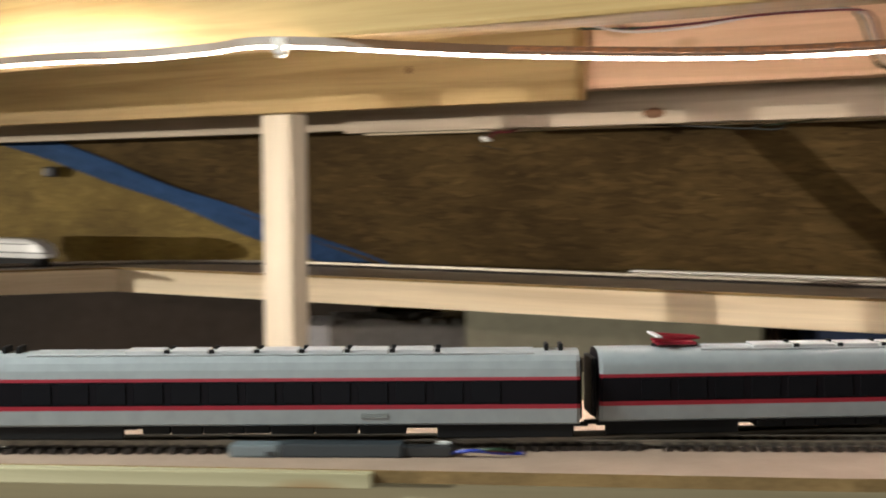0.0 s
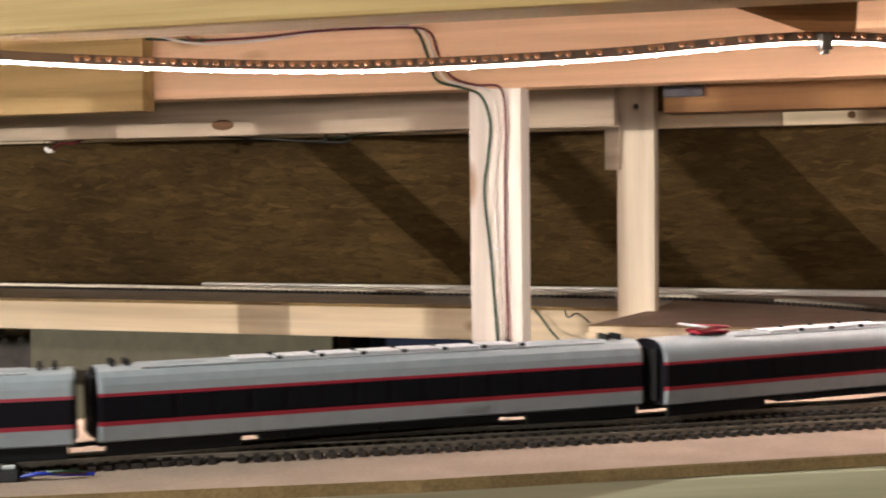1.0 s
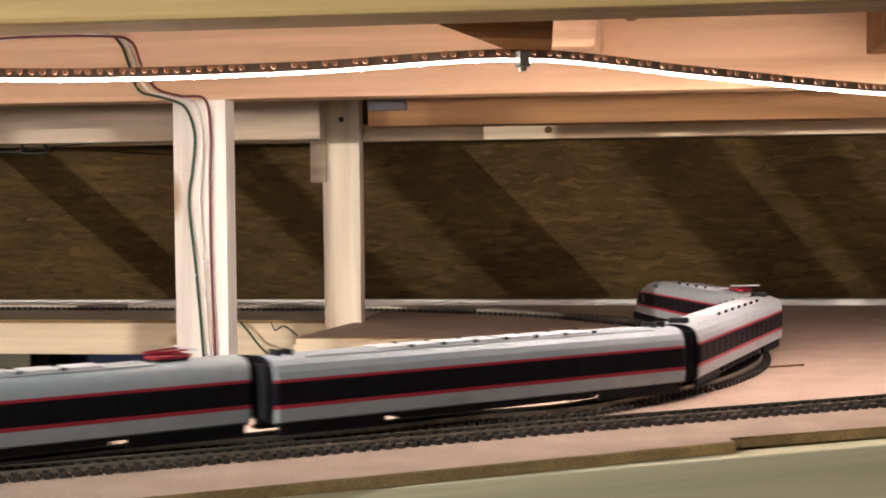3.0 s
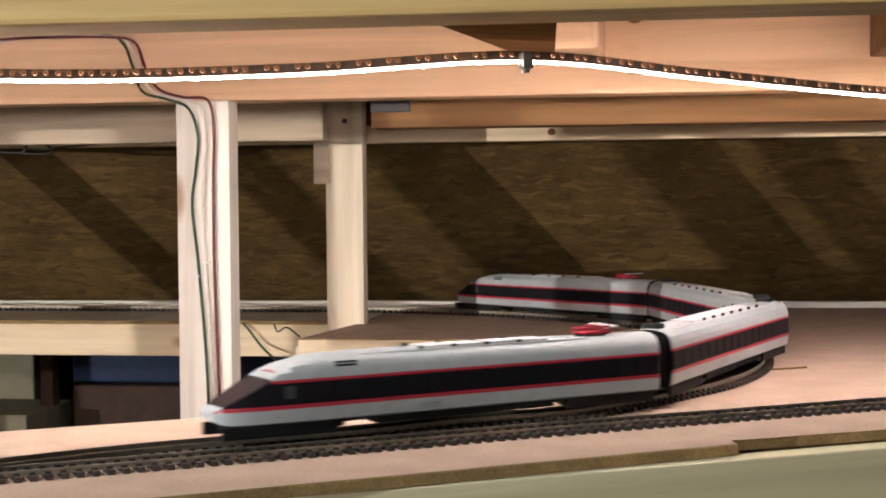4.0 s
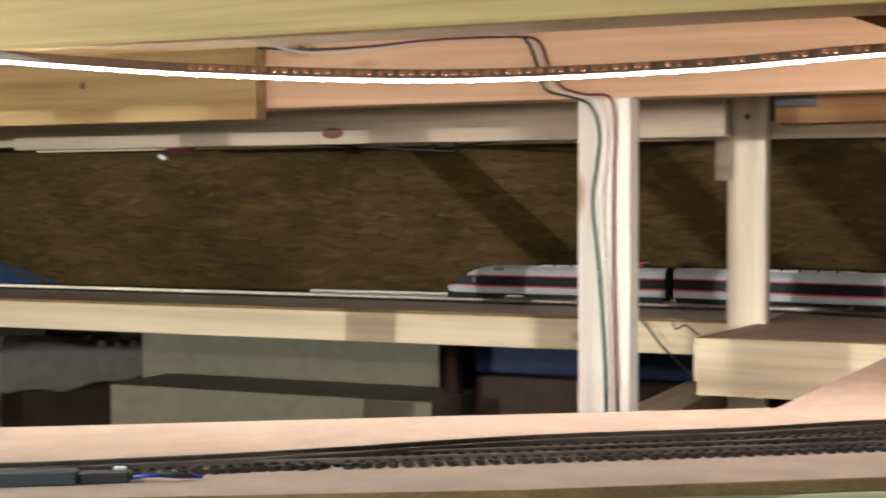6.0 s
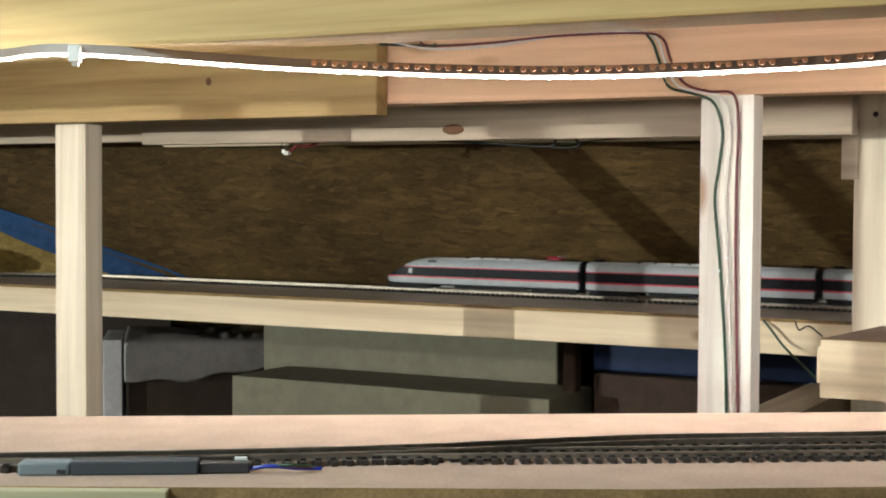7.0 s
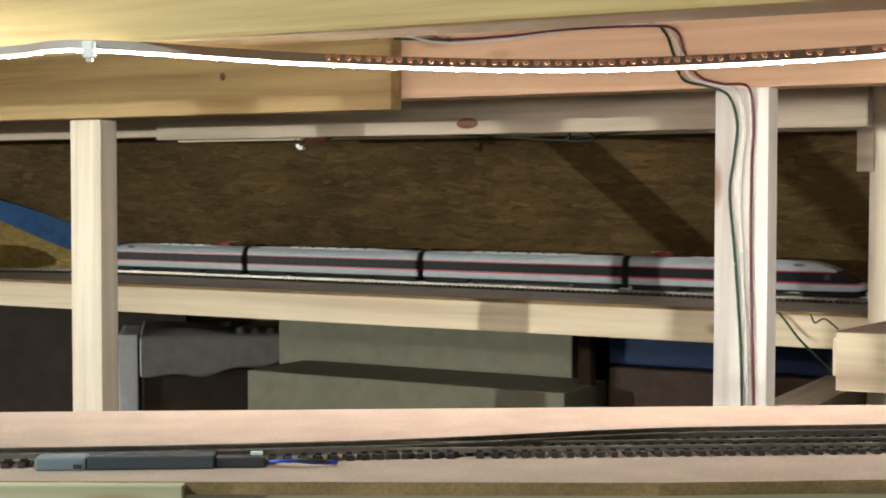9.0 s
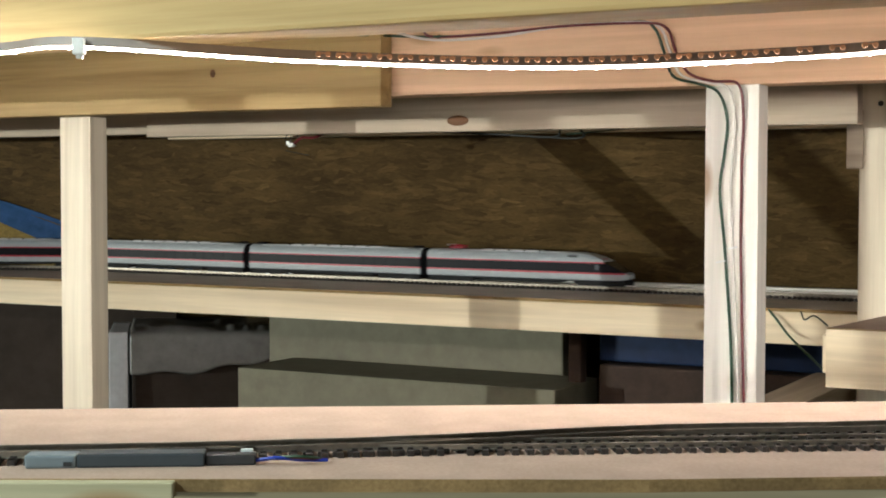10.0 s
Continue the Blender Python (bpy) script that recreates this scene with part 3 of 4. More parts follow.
H0, H1 = radians(35.19), radians(148.93)


def centre_line():
    arc = [C + RAD * Vector((math.sin(h), -math.cos(h))) for h in [H0 + (H1 - H0) * k / 80 for k in range(81)]]
    front = curve_through([(-1.3, 0.64, 0), (-0.9, 0.667, 0), (-0.5, 0.69, 0), (-0.2, 0.713, 0), (-0.08, 0.727, 0), (0, 0.742, 0), (0.12, 0.7741, 0), (0.24, 0.7873, 0), (0.32, 0.8053, 0), (0.4, 0.8153, 0), (*arc[0], 0)], 14)[:-1]
    d = Vector((math.cos(H1), math.sin(H1)))
    line = [arc[-1] + d * (0.02 * k) for k in range(1, 58)]
    c2 = line[-1] + 0.42 * Vector((-math.sin(H1), math.cos(H1)))
    turn = [c2 + 0.42 * Vector((math.sin(H1 + a), -math.cos(H1 + a))) for a in [radians(3 * k) for k in range(1, 28)]]
    return [Vector((p[0], p[1])) for p in front] + arc + line + turn


LOOP = centre_line()
LOOP_S = [0.0]
for p, q in zip(LOOP, LOOP[1:]):
    LOOP_S.append(LOOP_S[-1] + (q - p).length)


def along(s):
    """The point of the loop's centre line s metres along it, and its heading."""
    k = max(0, min(len(LOOP) - 2, int(np.searchsorted(LOOP_S, s)) - 1))
    a, b = LOOP[k], LOOP[k + 1]
    f = (s - LOOP_S[k]) / (LOOP_S[k + 1] - LOOP_S[k])
    p = a + (b - a) * f
    return p, math.atan2(b.y - a.y, b.x - a.x)


def rail_mesh(points, off, rise=1.0):
    bm = bmesh.new()
    prof = [(-0.0011, 0.0025), (0.0011, 0.0025), (0.0004, 0.0032), (0.0005, 0.0050), (0.00075, 0.0052), (0.00075, 0.0060), (-0.00075, 0.0060), (-0.00075, 0.0052), (-0.0005, 0.0050), (-0.0004, 0.0032)]
    rings = []
    for i, p in enumerate(points):
        d = (points[min(i + 1, len(points) - 1)] - points[max(i - 1, 0)]).normalized()
        nrm = Vector((-d.y, d.x))
        rings.append([bm.verts.new((*(p + nrm * (off + a)), z * rise)) for a, z in prof])
    m = len(prof)
    for a, b in zip(rings, rings[1:]):
        for k in range(m):
            bm.faces.new((a[k], a[(k + 1) % m], b[(k + 1) % m], b[k]))
    bm.faces.new(rings[0][::-1])
    bm.faces.new(rings[-1])
    return bm


def sleeper_bm(half=0.0152):
    bm = box(-0.0017, 0.0017, -half, half, 0.0, 0.0026)
    for s in (-1, 1):
        box(-0.0014, 0.0014, s * 0.0083 - 0.0022, s * 0.0083 + 0.0022, 0.0024, 0.0036, bm=bm)
    return bm


SLEEPER_ME = mesh_of("sleeper", sleeper_bm(), SLEEPER)
SL_V = [Vector(v.co) for v in SLEEPER_ME.vertices]
SL_F = [tuple(p.vertices) for p in SLEEPER_ME.polygons]


def lay_track(points, label, near, pitch=0.0074, skip=(), rise=1.0):
    """Rails and sleepers along a line; those on the near stretch are pieces of their own."""
    tr = tagged(new("railway_track"), label, "track", group="model railway tracks")
    for off in (-0.0083, 0.0083):
        part("rail", rail_mesh(points, off, rise), RAIL, tr)
    verts, faces = [], []
    carry, count = 0.0, 0
    for a, b in zip(points, points[1:]):
        L = (b - a).length
        while carry < L:
            p = a + (b - a) * (carry / L)
            m = Matrix.Translation((p.x, p.y, 0)) @ Matrix.Rotation(math.atan2(b.y - a.y, b.x - a.x), 4, "Z")
            if skip and any(abs(p.x - g) < 0.0035 for g in skip):
                carry += pitch
                continue
            if near(p) and count < 300:
                ob = new("sleeper", SLEEPER_ME)
                ob.parent, ob.matrix_basis = tr, m
                count += 1
            else:
                k = len(verts)
                verts += [m @ v for v in SL_V]
                faces += [tuple(i + k for i in f) for f in SL_F]
            carry += pitch
        carry -= L
    if verts:
        me = bpy.data.meshes.new("sleepers")
        me.from_pydata(verts, [], faces)
        me.materials.append(SLEEPER)
        ob = new("sleepers", me)
        ob.parent = tr
        ob["kind"] = "stuff"
    return tr


NEAR_LINE = [Vector(p[:2]) for p in curve_through([(-0.215, 0.712, 0), (-0.08, 0.7325, 0), (0.06, 0.7405, 0), (0.22, 0.7515, 0), (0.36, 0.7625, 0), (0.58, 0.772, 0), (1.0, 0.79, 0), (1.6, 0.81, 0)], 12)]
lay_track(LOOP, "brown model railway track curving round to the far wall", lambda p: -0.28 < p.x < 0.82 and p.y < 1.3)
lay_track(NEAR_LINE, "straight brown model railway siding on the fibreboard", lambda p: p.x < 0.9, skip=(-0.006, 0.0115), rise=0.78)

tagged(part("wood_splinter", box(-0.016, 0.016, -0.0012, 0.0012, 0, 0.0012, 0.0004), KNOT, None, "", pose(0.655, 0.972, 0.0, 0, 0, 2)), "thin brown splinter lying on the fibreboard", "splinter")

# point motor beside the turnout, with its wires
GREY_BLUE = plain("motor_grey", (0.16, 0.19, 0.21), 0.5)
MOTOR_DARK = plain("motor_dark", (0.032, 0.040, 0.048), 0.5)
MOTOR_BLACK = plain("motor_black", (0.02, 0.02, 0.022), 0.5)
mt = tagged(new("point_motor"), "grey plastic point motor lying beside the track", "point motor")
mt.matrix_basis = pose(-0.19, 0.690, 0.0, 0, 0, 3.5)
part("end_cap", box(0, 0.024, 0, 0.0135, 0, 0.0062, 0.0012), GREY_BLUE, mt, "lighter grey end cap")
part("housing", box(0.0242, 0.084, 0.0003, 0.0135, 0, 0.0066, 0.001), MOTOR_DARK, mt)
part("plug", box(0.0842, 0.108, 0.002, 0.012, 0, 0.0052, 0.001), MOTOR_BLACK, mt, "black plug")
part("screw", box(0.018, 0.022, -0.0006, 0.0006, 0.001, 0.0032, 0.0003), MOTOR_BLACK, mt)
for k, mat in enumerate((BLUEW, BLUEW, REDW, GREEN)):
    a = 0.6 * k
    part("wire", tube(curve_through([(0.107, 0.004 + 0.0012 * k, 0.002), (0.118, 0.002 + 0.002 * math.sin(a), 0.0035), (0.130, 0.0045 - 0.001 * k, 0.002 + 0.0007 * k), (0.142, 0.0055 + 0.0008 * k, 0.0015)], 6), 0.0008, 5), mat, mt)
tagged(part("track_pin", box(-0.003, 0.003, -0.001, 0.001, 0, 0.0022, 0.0005), plain("pin_white", (0.8, 0.8, 0.78), 0.4), None, "", pose(-0.0875, 0.707, 0.0045)), "small white plastic clip on the turnout", "clip")

# ---- the train ----
BODY_WHITE = plain("body_white", (0.35, 0.378, 0.40), 0.42, spec=0.35)
BAND_BLACK = plain("band_black", (0.010, 0.009, 0.012), 0.42, spec=0.06)
STRIPE_RED = plain("stripe_red", (0.36, 0.016, 0.036), 0.4)
GLASS = plain("window_glass", (0.010, 0.010, 0.013), 0.40, spec=0.06)
UNDER = plain("underframe_black", (0.008, 0.008, 0.009), 0.7, spec=0.2)
ROOF_GREY = plain("roof_grey", (0.52, 0.53, 0.55), 0.4)
ROOF_UNIT = plain("roof_unit_white", (0.56, 0.55, 0.57), 0.45)
WINDSCREEN = plain("windscreen_glass", (0.012, 0.013, 0.022), 0.20, spec=0.6)
CAB_GLASS = plain("cab_glass", (0.05, 0.055, 0.07), 0.25, spec=0.5)
WHEEL = plain("wheel_metal", (0.10, 0.10, 0.10), 0.3, 0.8)
PANTO_RED = plain("pantograph_red", (0.30, 0.012, 0.03), 0.4)
RZ = 0.006
# half section: across, above the rail; the last of a band starts the next
HALF = [(0.0148, 0.0078), (0.0166, 0.0088), (0.0172, 0.0158), (0.0173, 0.0180), (0.0173, 0.0298), (0.0171, 0.0314), (0.0165, 0.0352), (0.0150, 0.0388), (0.0120, 0.0414), (0.0070, 0.0428), (0.0, 0.0432)]


def ring_points(width, top, low=0.0078):
    half = []
    for y, z in HALF:
        yy, zz = y, z
        if z > top:
            zz = top
        half.append((yy * width, max(low, zz)))
    return half + [(-y, z) for y, z in half[-2::-1]]


def shell(sections, nose_at=None, front=None):
    """Loft of (x, width, top, low); white below and above, black band, red stripes; the nose's slope is glass."""
    bm = bmesh.new()
    rings = []
    for x, w, top, low in sections:
        pts = ring_points(w, top, low)
        n = len(pts)
        ring = []
        for i, (y, z) in enumerate(pts):
            k = min(i, n - 1 - i)
            if HALF[k][1] > top:
                fall = (HALF[k][1] - top) / 0.024
                y *= max(0.0, 1 - 0.15 * fall) * (HALF[k][0] / 0.0173 * 0.8 + 0.2 if HALF[k][0] < 0.017 else 1)
            ring.append(bm.verts.new((x, y, z + RZ)))
        rings.append(ring)
    n = len(rings[0])
    for i, (a, b) in enumerate(zip(rings, rings[1:])):
        top = min(sections[i][2], sections[i + 1][2])
        for k in range(n - 1):
            band = min(k, n - 2 - k)
            mat = 0
            if band in (2, 4):
                mat = 2
            elif band == 3:
                mat = 1
            zc = sum(v.co.z for v in (a[k], a[k + 1], b[k], b[k + 1])) / 4 - RZ
            if top < 0.0312 and band >= 4 and zc > 0.0190:
                mat = 3
            elif top < 0.0312 and band == 4:
                mat = 0
            try:
                bm.faces.new((a[k], a[k + 1], b[k + 1], b[k])).material_index = mat
            except ValueError:
                pass
        bm.faces.new((a[0], b[0], b[-1], a[-1])).material_index = 0
    bm.faces.new(rings[0]).material_index = 1
    bm.faces.new(rings[-1]).material_index = 1 if sections[-1][1] > 0.9 else 0
    bmesh.ops.remove_doubles(bm, verts=bm.verts, dist=1e-5)
    bmesh.ops.dissolve_degenerate(bm, edges=bm.edges, dist=1e-5)
    return bm


BODY = 0.2935
HALF_L = BODY / 2


def bogie(parent, x):
    bg = part("bogie", box(-0.021, 0.021, -0.0125, 0.0125, RZ + 0.0035, RZ + 0.0085, 0.001), UNDER, parent, "", Matrix.Translation((x, 0, 0)))
    for s in (-1, 1):
        for e in (-1, 1):
            bm = bmesh.new()
            bmesh.ops.create_cone(bm, cap_ends=True, segments=20, radius1=0.0058, radius2=0.0055, depth=0.0022, matrix=Matrix.Translation((e * 0.0144, s * 0.0082, RZ + 0.0056)) @ Matrix.Rotation(radians(90), 4, "X"))
            part("wheel", bm, WHEEL, bg)
            part("axle_box", box(e * 0.0144 - 0.003, e * 0.0144 + 0.003, s * 0.0115 - 0.0015, s * 0.0115 + 0.0015, RZ + 0.003, RZ + 0.0075, 0.0006), UNDER, bg)
    return bg


def pantograph(parent, x):
    p = part("pantograph", box(-0.010, 0.010, -0.007, 0.007, RZ + 0.0442, RZ + 0.0456, 0.0005), PANTO_RED, parent, "folded red pantograph", Matrix.Translation((x, 0, 0)))
    for s in (-1, 1):
        part("arm", tube([(-0.011, s * 0.005, RZ + 0.0460), (0.012, s * 0.004, RZ + 0.0474)], 0.0006, 6), PANTO_RED, p)
        part("arm", tube([(0.012, s * 0.004, RZ + 0.0475), (-0.009, s * 0.007, RZ + 0.0488)], 0.0006, 6), PANTO_RED, p)
        part("insulator", box(-0.010 * s - 0.0015, -0.010 * s + 0.0015, -0.002, 0.002, RZ + 0.0428, RZ + 0.0444, 0.0004), UNDER, p)
    part("contact_strip", box(-0.0115, -0.0085, -0.013, 0.013, RZ + 0.0484, RZ + 0.0494, 0.0004), ROOF_UNIT, p)


def roof_kit(parent, x0, x1, rng, units):
    """Walkway strips, plates and stubs along the roof."""
    for s in (-1, 1):
        part("roof_rail", tube([(x0, s * 0.0108, RZ + 0.0424), (x1, s * 0.0108, RZ + 0.0424)], 0.0005, 5), ROOF_GREY, parent)
    for x in units:
        part("roof_unit", box(x - 0.0095, x + 0.0095, -0.0085, 0.0085, RZ + 0.0418, RZ + 0.0441, 0.0007), ROOF_UNIT, parent)
        for s in (-1, 1):
            part("stub", box(x + 0.0105, x + 0.0130, s * 0.0095 - 0.001, s * 0.0095 + 0.001, RZ + 0.0415, RZ + 0.0446, 0.0003), UNDER, parent)


def windows(parent, x0, x1, step, width, z0=0.0188, z1=0.0290):
    n = int((x1 - x0) / step)
    for s in (-1, 1):
        me = mesh_of("window", box(-width / 2, width / 2, -0.0002, 0.0002, z0 + RZ, z1 + RZ, 0.0004), GLASS)
        for k in range(n):
            ob = new("window", me)
            ob.parent = parent
            ob.matrix_basis = Matrix.Translation((x0 + step * (k + 0.5), s * 0.0173, 0))


def underparts(parent, x0, x1, rng):
    part("underframe", box(x0, x1, -0.0135, 0.0135, RZ + 0.0060, RZ + 0.0084, 0.0006), UNDER, parent)
    x = x0 + 0.075
    while x < x1 - 0.085:
        w = rng.uniform(0.012, 0.024)
        part("equipment_box", box(x, x + w, -0.0145, 0.0145, RZ + rng.uniform(0.0034, 0.0038), RZ + 0.0075, 0.0006), UNDER, parent)
        x += w + rng.uniform(0.0003, 0.001)
    for e in (-1, 1):
        xc = -0.104 * e
        for s in (-1, 1):
            part("skirt_plate", box(min(xc * 0.74, xc * 1.38), max(xc * 0.74, xc * 1.38), s * 0.0138 - 0.001, s * 0.0138 + 0.001, RZ + 0.0012, RZ + 0.0082, 0.0006), UNDER, parent)


def side_marks(parent, x, w=0.013):
    DM = bpy.data.materials.get("mark_grey") or plain("mark_grey", (0.30, 0.33, 0.33), 0.5)
    for s in (-1, 1):
        for k in range(3):
            part("mark", box(x - w / 2, x + w / 2, s * 0.01715 - 0.0002, s * 0.01715 + 0.0002, RZ + 0.0118 + 0.0009 * k, RZ + 0.0123 + 0.0009 * k), DM, parent)


def gangway(parent, end):
    x = end * (HALF_L + 0.0010)
    bm = bmesh.new()
    for k in range(2):
        box(x - 0.0022 + 0.0013 * k, x - 0.0012 + 0.0013 * k, -0.0125, 0.0125, RZ + 0.010, RZ + 0.039, 0.0006, bm=bm)
    part("gangway", bm, UNDER, parent, "black ribbed gangway bellows")
    part("coupling", box(x - 0.004, x + 0.004, -0.0015, 0.0015, RZ + 0.0045, RZ + 0.0065, 0.0004), UNDER, parent)


def middle_car(seed):
    rng = random.Random(seed)
    car = tagged(new("train_car"), "white model train carriage with black window band and red stripes", "train car", "cars of the model train")
    ends = [(-HALF_L, 0.93, 0.0432, 0.0078), (-HALF_L + 0.0018, 1.0, 0.0432, 0.0078)]
    xs = [(-HALF_L + 0.0018 + (BODY - 0.0036) * k / 6, 1.0, 0.0432, 0.0078) for k in range(1, 7)]
    part("body", shell(ends + xs + [(HALF_L, 0.93, 0.0432, 0.0078)]), [BODY_WHITE, BAND_BLACK, STRIPE_RED, GLASS], car)
    windows(car, -0.128, 0.128, 0.0183, 0.0145)
    roof_kit(car, -0.125, 0.125, rng, [-0.068 + 0.0165 * 1.35 * k for k in range(7)])
    underparts(car, -HALF_L + 0.004, HALF_L - 0.004, rng)
    side_marks(car, 0.046 if seed % 2 else -0.03)
    for x in (-0.104, 0.104):
        bogie(car, x)
    gangway(car, -1)
    gangway(car, 1)
    for x in (-0.138, -0.131, 0.131, 0.138):
        part("roof_insulator", box(x - 0.001, x + 0.001, -0.006, 0.006, RZ + 0.0425, RZ + 0.0462, 0.0004), UNDER, car)
    return car


def end_car(seed, label):
    """A driving car with its sloped nose towards +x."""
    rng = random.Random(seed)
    car = tagged(new("driving_car"), label, "train car", "cars of the model train")
    tip = HALF_L
    secs = [(-HALF_L, 0.93, 0.0432, 0.0078), (-HALF_L + 0.0018, 1.0, 0.0432, 0.0078), (-0.06, 1, 0.0432, 0.0078), (0.03, 1, 0.0432, 0.0078), (tip - 0.074, 1.0, 0.0432, 0.0078)]
    for back, w, top, low in ((0.066, 1.0, 0.0428, 0.0078), (0.058, 0.995, 0.0417, 0.0078), (0.050, 0.985, 0.0399, 0.0078), (0.043, 0.975, 0.0377, 0.0078), (0.0365, 0.96, 0.0349, 0.0078), (0.031, 0.945, 0.0320, 0.0078), (0.0285, 0.935, 0.0303, 0.0078), (0.022, 0.90, 0.0270, 0.0079), (0.0155, 0.85, 0.0237, 0.0081), (0.009, 0.77, 0.0205, 0.0086), (0.005, 0.68, 0.0184, 0.0092), (0.002, 0.56, 0.0168, 0.0104), (0.0, 0.42, 0.0152, 0.012)):
        secs.append((tip - back, w, top, low))
    part("body", shell(secs), [BODY_WHITE, BAND_BLACK, STRIPE_RED, WINDSCREEN], car, smooth=True).data.set_sharp_from_angle(angle=radians(28))
    windows(car, -0.128, 0.088, 0.0183, 0.0145)
    roof_kit(car, -0.095, 0.06, rng, [-0.058 + 0.0223 * k for k in range(4)])
    pantograph(car, -0.106)
    gangway(car, -1)
    underparts(car, -HALF_L + 0.004, HALF_L - 0.030, rng)
    side_marks(car, 0.02)
    for s in (-1, 1):
        part("vent_grille", box(tip - 0.082, tip - 0.069, s * 0.0149 - 0.0012, s * 0.0149 + 0.0012, RZ + 0.0368, RZ + 0.0380, 0.0003), UNDER, car)
        part("vent_grille", box(tip - 0.082, tip - 0.069, s * 0.0142 - 0.0012, s * 0.0142 + 0.0012, RZ + 0.0386, RZ + 0.0397, 0.0003), UNDER, car)
        part("headlight", box(tip - 0.0075, tip - 0.0035, s * 0.0098 - 0.0016, s * 0.0098 + 0.0016, RZ + 0.0150, RZ + 0.0172, 0.0006), ROOF_UNIT, car)
    for x in (-0.104, 0.092):
        bogie(car, x)
    for s in (-1, 1):
        part("cab_window", box(tip - 0.0500, tip - 0.0385, s * 0.0166 - 0.0003, s * 0.0166 + 0.0003, RZ + 0.0212, RZ + 0.0282, 0.0002), CAB_GLASS, car, "cab side window", Matrix.Identity(4))
        part("windscreen_pillar", tube([(tip - 0.0335, s * 0.0158, RZ + 0.0318), (tip - 0.0245, s * 0.0148, RZ + 0.0268), (tip - 0.0150, s * 0.0128, RZ + 0.0222)], 0.0005, 6), BODY_WHITE, car)
    part("windscreen_rim", tube(curve_through([(tip - 0.0345, -0.0154, RZ + 0.0318), (tip - 0.0362, -0.0095, RZ + 0.0342), (tip - 0.0366, 0, RZ + 0.0352), (tip - 0.0362, 0.0095, RZ + 0.0342), (tip - 0.0345, 0.0154, RZ + 0.0318)], 4), 0.0006, 6), STRIPE_RED, car, "red line over the windscreen")
    part("nose_skirt", box(tip - 0.040, tip - 0.010, -0.0115, 0.0115, RZ + 0.0030, RZ + 0.0085, 0.0015), UNDER, car)
    return car


head_car = end_car(1, "white driving car with sloped nose leading the model train")
car_two = middle_car(1)
car_three = middle_car(2)
tail_car = end_car(2, "white driving car with sloped nose at the train's rear")

# the other model, standing in the far corner
WHITE_LOCO = plain("loco_white", (0.75, 0.75, 0.76), 0.35)
lo = tagged(new("model_locomotive"), "white streamlined model locomotive standing in the far corner", "model train")
ul, _ = room_at(-21.85, 1.54)
lo.matrix_basis = in_room(ul - 0.11, 1.54, 0.0)
secs = [(-0.11, 0.9, 0.040, 0.0078), (0.06, 1, 0.040, 0.0078), (0.075, 0.98, 0.0375, 0.0078), (0.09, 0.93, 0.031, 0.008), (0.10, 0.82, 0.024, 0.0085), (0.108, 0.62, 0.018, 0.0095), (0.11, 0.4, 0.015, 0.011)]
part("body", shell(secs), [WHITE_LOCO, WHITE_LOCO, plain("loco_line", (0.05, 0.05, 0.06), 0.4), WHITE_LOCO], lo)
part("underframe", box(-0.105, 0.09, -0.013, 0.013, RZ - 0.006, RZ + 0.0084, 0.001), UNDER, lo)

# ---- stored things under the far deck ----
FOAM = speckled("white_foam", (0.66, 0.68, 0.72), (0.76, 0.78, 0.82), 120.0, 0.8)
WRAP = speckled("plastic_wrap", (0.17, 0.165, 0.155), (0.25, 0.245, 0.235), 40.0, 0.42, relief=0.12, spec=0.45)
PANEL = speckled("panel_cream", (0.145, 0.135, 0.09), (0.185, 0.175, 0.12), 40.0, 0.7, patch=0.15)
SHELF_BLUE = speckled("blue_sheet", (0.006, 0.016, 0.052), (0.010, 0.026, 0.08), 50.0, 0.6, spec=0.2)
BROWN_BOX = speckled("brown_box", (0.03, 0.016, 0.01), (0.055, 0.03, 0.018), 60.0, 0.8)


def at_px_room(bearing, n):
    return room_at(bearing, n)[0]


def stored(name, mat, b0, b1, n0, n1, z0, z1, label, category, bevel=0.003, turn=0.0):
    u0, u1 = at_px_room(b0, n0), at_px_room(b1, n0)
    w, d = u1 - u0, n1 - n0
    bm = box(-w / 2, w / 2, -d / 2, d / 2, 0, z1 - z0, bevel)
    return tagged(part(name, bm, mat, None, "", in_room((u0 + u1) / 2, (n0 + n1) / 2, z0, turn)), label, category)


BUNDLE = in_room(-1.399, 1.64, 0.0, 38.4)  # the bundle stands askew, its corner towards the aisle
tagged(part("foam_slab", box(-0.030, -0.003, 0.0, 0.16, FLOOR_Z, -0.076, 0.002), FOAM, None, "", BUNDLE), "white foam slab standing under the far deck", "foam slab")
bundle = tagged(new("wrapped_bundle"), "dark box draped with crumpled grey plastic film", "bundle")
bundle.matrix_basis = BUNDLE
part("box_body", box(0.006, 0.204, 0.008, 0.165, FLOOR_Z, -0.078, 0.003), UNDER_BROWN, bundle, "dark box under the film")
bm = bmesh.new()
film_rng = random.Random(5)
crease = [(film_rng.uniform(0, 0.21), film_rng.uniform(0.006, 0.012), film_rng.uniform(0.0, 6.3)) for _ in range(9)]
grid = []
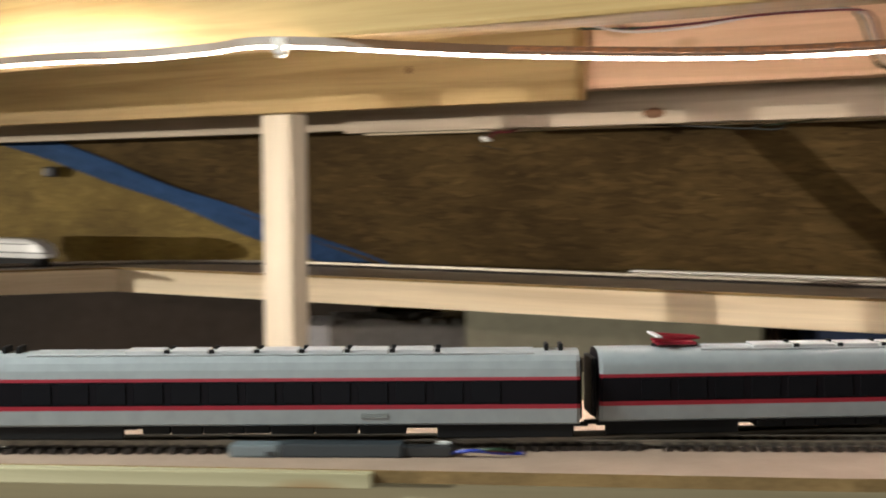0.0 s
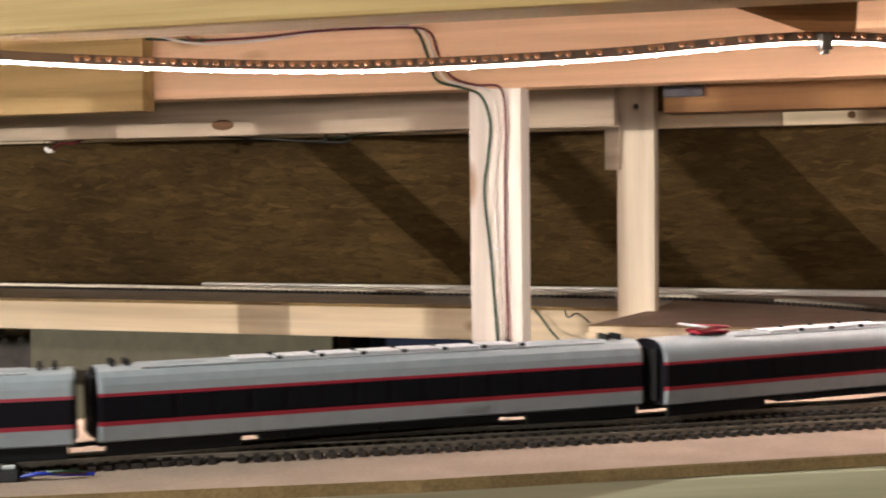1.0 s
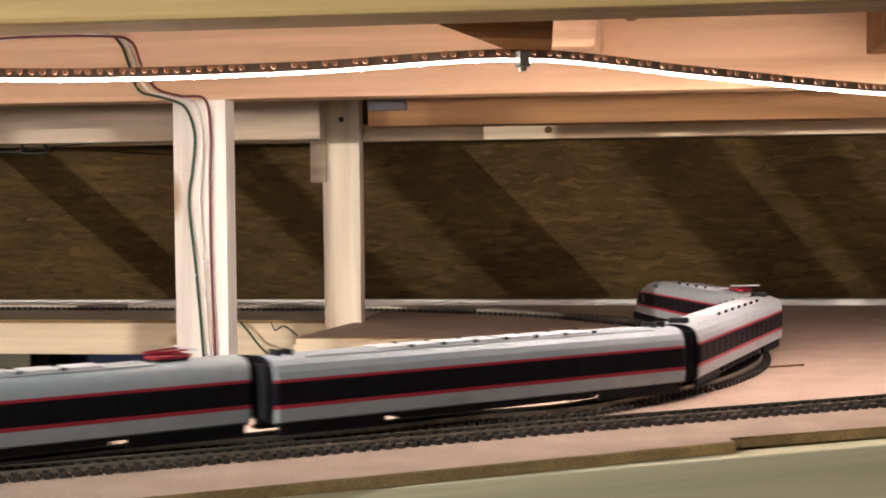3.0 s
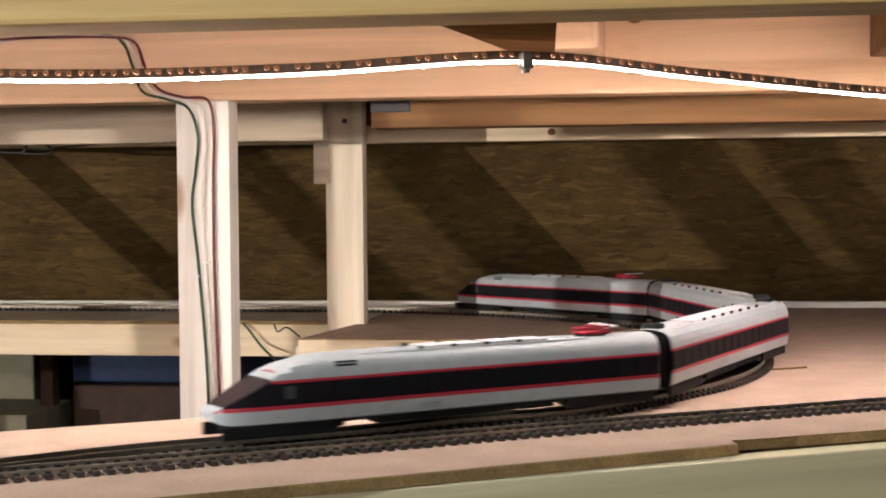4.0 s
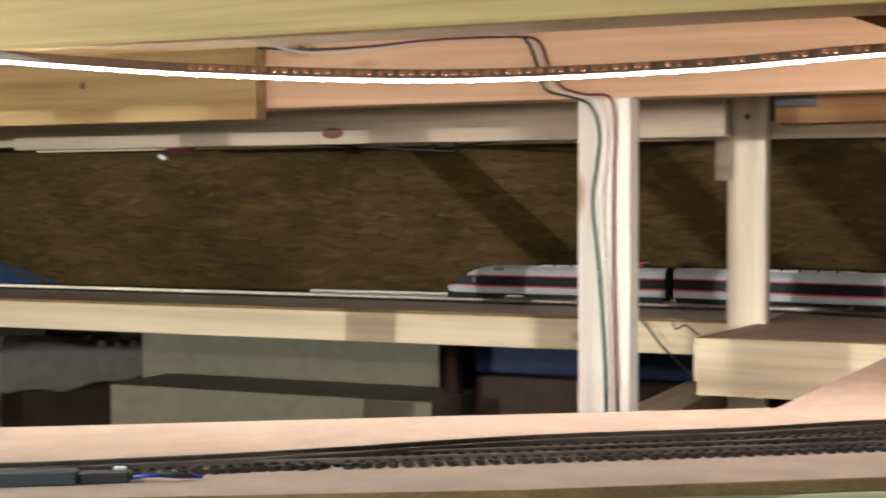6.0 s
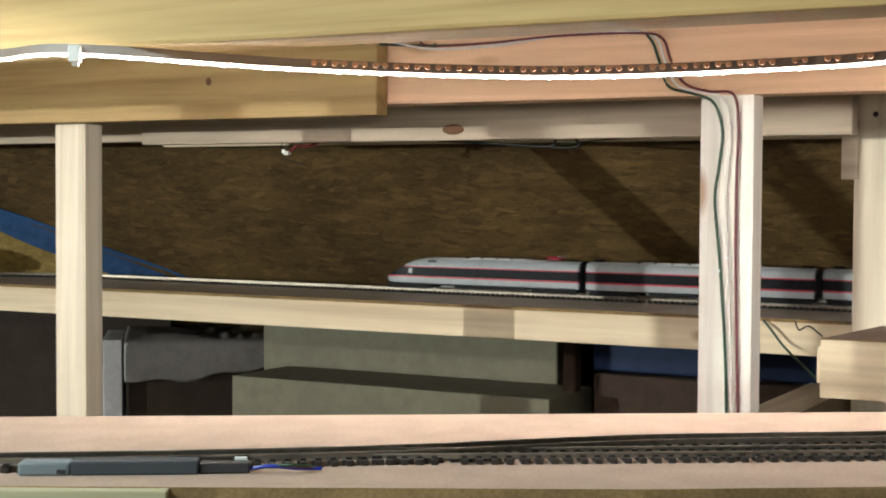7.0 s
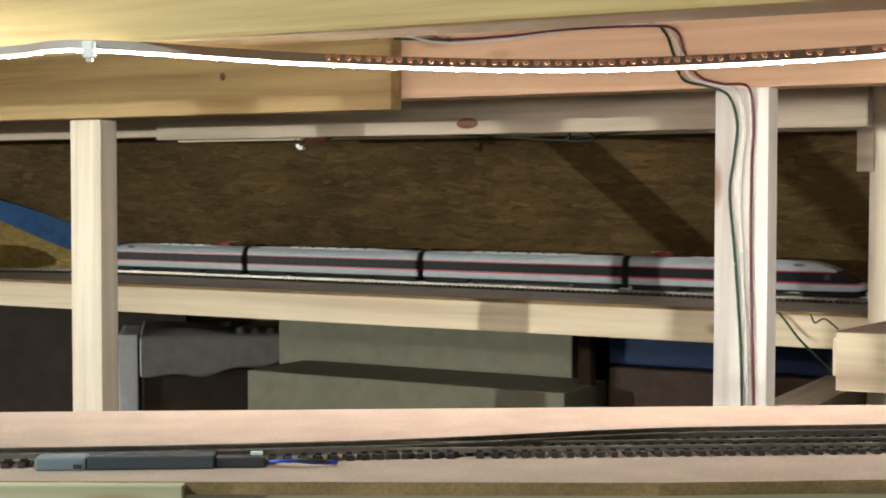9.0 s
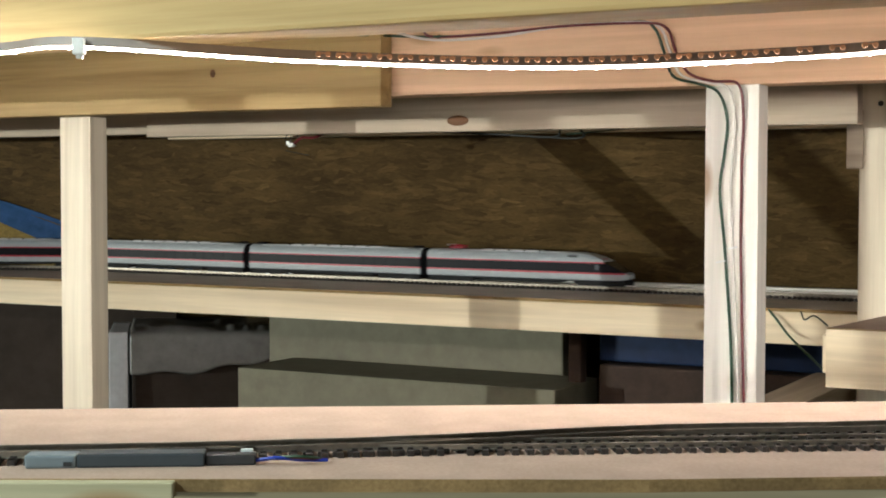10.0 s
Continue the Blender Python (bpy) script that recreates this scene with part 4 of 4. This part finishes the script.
for i in range(53):
    x = 0.21 * i / 52
    hem = 0.062 + 0.006 * math.sin(21 * x) + 0.003 * math.sin(75 * x + 1) - 0.05 * x
    col = []
    for j in range(31):
        v = j / 30
        if v < 0.5:
            y, z = 0.165 * (1 - 2 * v), -0.072
        else:
            y, z = 0.0, -0.072 - hem * (2 * v - 1)
        rough = sum(math.exp(-((x - c - 0.25 * (v - 0.5) * math.sin(p)) / w) ** 2) * math.sin(p + 9 * v) for c, w, p in crease)
        near_edge = math.exp(-((v - 0.47) / 0.09) ** 2)
        bulge = 0.0022 * rough * (0.35 + near_edge) + 0.0025 * near_edge * math.sin(190 * x + 3 * math.sin(40 * x)) * 0.5
        round_off = 0.006 * math.exp(-((v - 0.5) / 0.04) ** 2)
        col.append(bm.verts.new((x, y - (bulge if v >= 0.5 else 0) + round_off, z + (bulge if v < 0.5 else 0) - round_off * 0.8)))
    grid.append(col)
for a, b in zip(grid, grid[1:]):
    for j in range(30):
        bm.faces.new((a[j], b[j], b[j + 1], a[j + 1]))
film_sheet = part("plastic_film", bm, WRAP, bundle, "crumpled grey plastic film", smooth=True)
sol = film_sheet.modifiers.new("thickness", "SOLIDIFY")
sol.thickness = 0.0008
stored("cardboard_sheet", PANEL, -6.2, 5.2, 1.76, 1.80, FLOOR_Z, -0.02, "long cream cardboard sheet standing below the far deck", "cardboard")
stored("storage_carton", PANEL, -7.4, 4.9, 1.62, 1.755, FLOOR_Z, -0.112, "long cream carton on the attic floor", "carton", 0.002)
stored("storage_rack", BROWN_BOX, 5.4, 5.9, 1.70, 1.72, FLOOR_Z, -0.03, "thin dark upright of a storage rack", "rack")
stored("blue_sheet", SHELF_BLUE, 6.6, 16.0, 1.70, 1.72, -0.083, -0.045, "blue plastic edge of a stored sheet", "sheet")
stored("brown_carton", BROWN_BOX, 6.6, 17.0, 1.69, 1.80, FLOOR_Z, -0.086, "dim brown carton below the blue sheet", "carton")

# ---- what moves ----
# seconds, metres of the joint behind the leading car along the loop
JOINT = [(0, 1.285), (0.5, 1.422), (1, 1.552), (1.5, 1.688), (2, 1.826), (2.5, 1.968), (3, 2.101), (3.5, 2.233), (4, 2.372), (4.5, 2.509), (5, 2.640), (5.5, 2.767), (6, 2.902), (6.5, 3.038), (7, 3.174), (7.5, 3.312), (8, 3.452), (8.5, 3.596), (9, 3.742), (9.5, 3.882), (10, 4.024)]
PITCH = 0.303


def car_pose(s, pivot_a, pivot_b, flip):
    """Stands a car on the line by its two bogies; s: the line's metres at the car's middle."""
    a, _ = along(s - pivot_a)
    b, _ = along(s + pivot_b)
    mid = a + (b - a) * (pivot_a / (pivot_a + pivot_b))
    turn = math.atan2(b.y - a.y, b.x - a.x)
    return Matrix.Translation((mid.x, mid.y, 0)) @ Matrix.Rotation(turn + (math.pi if flip else 0), 4, "Z")


def motions():
    ts = [0.25 * k for k in range(41)]
    jt = [t for t, _ in JOINT]
    js = [s for _, s in JOINT]
    for car, off, pa, pb, flip in ((head_car, PITCH / 2, 0.104, 0.092, False), (car_two, -PITCH / 2, 0.104, 0.104, False), (car_three, -1.5 * PITCH, 0.104, 0.104, False), (tail_car, -2.5 * PITCH, 0.092, 0.104, True)):
        walk(car, [(t, car_pose(float(np.interp(t, jt, js)) + off, pa, pb, flip)) for t in ts])


motions()
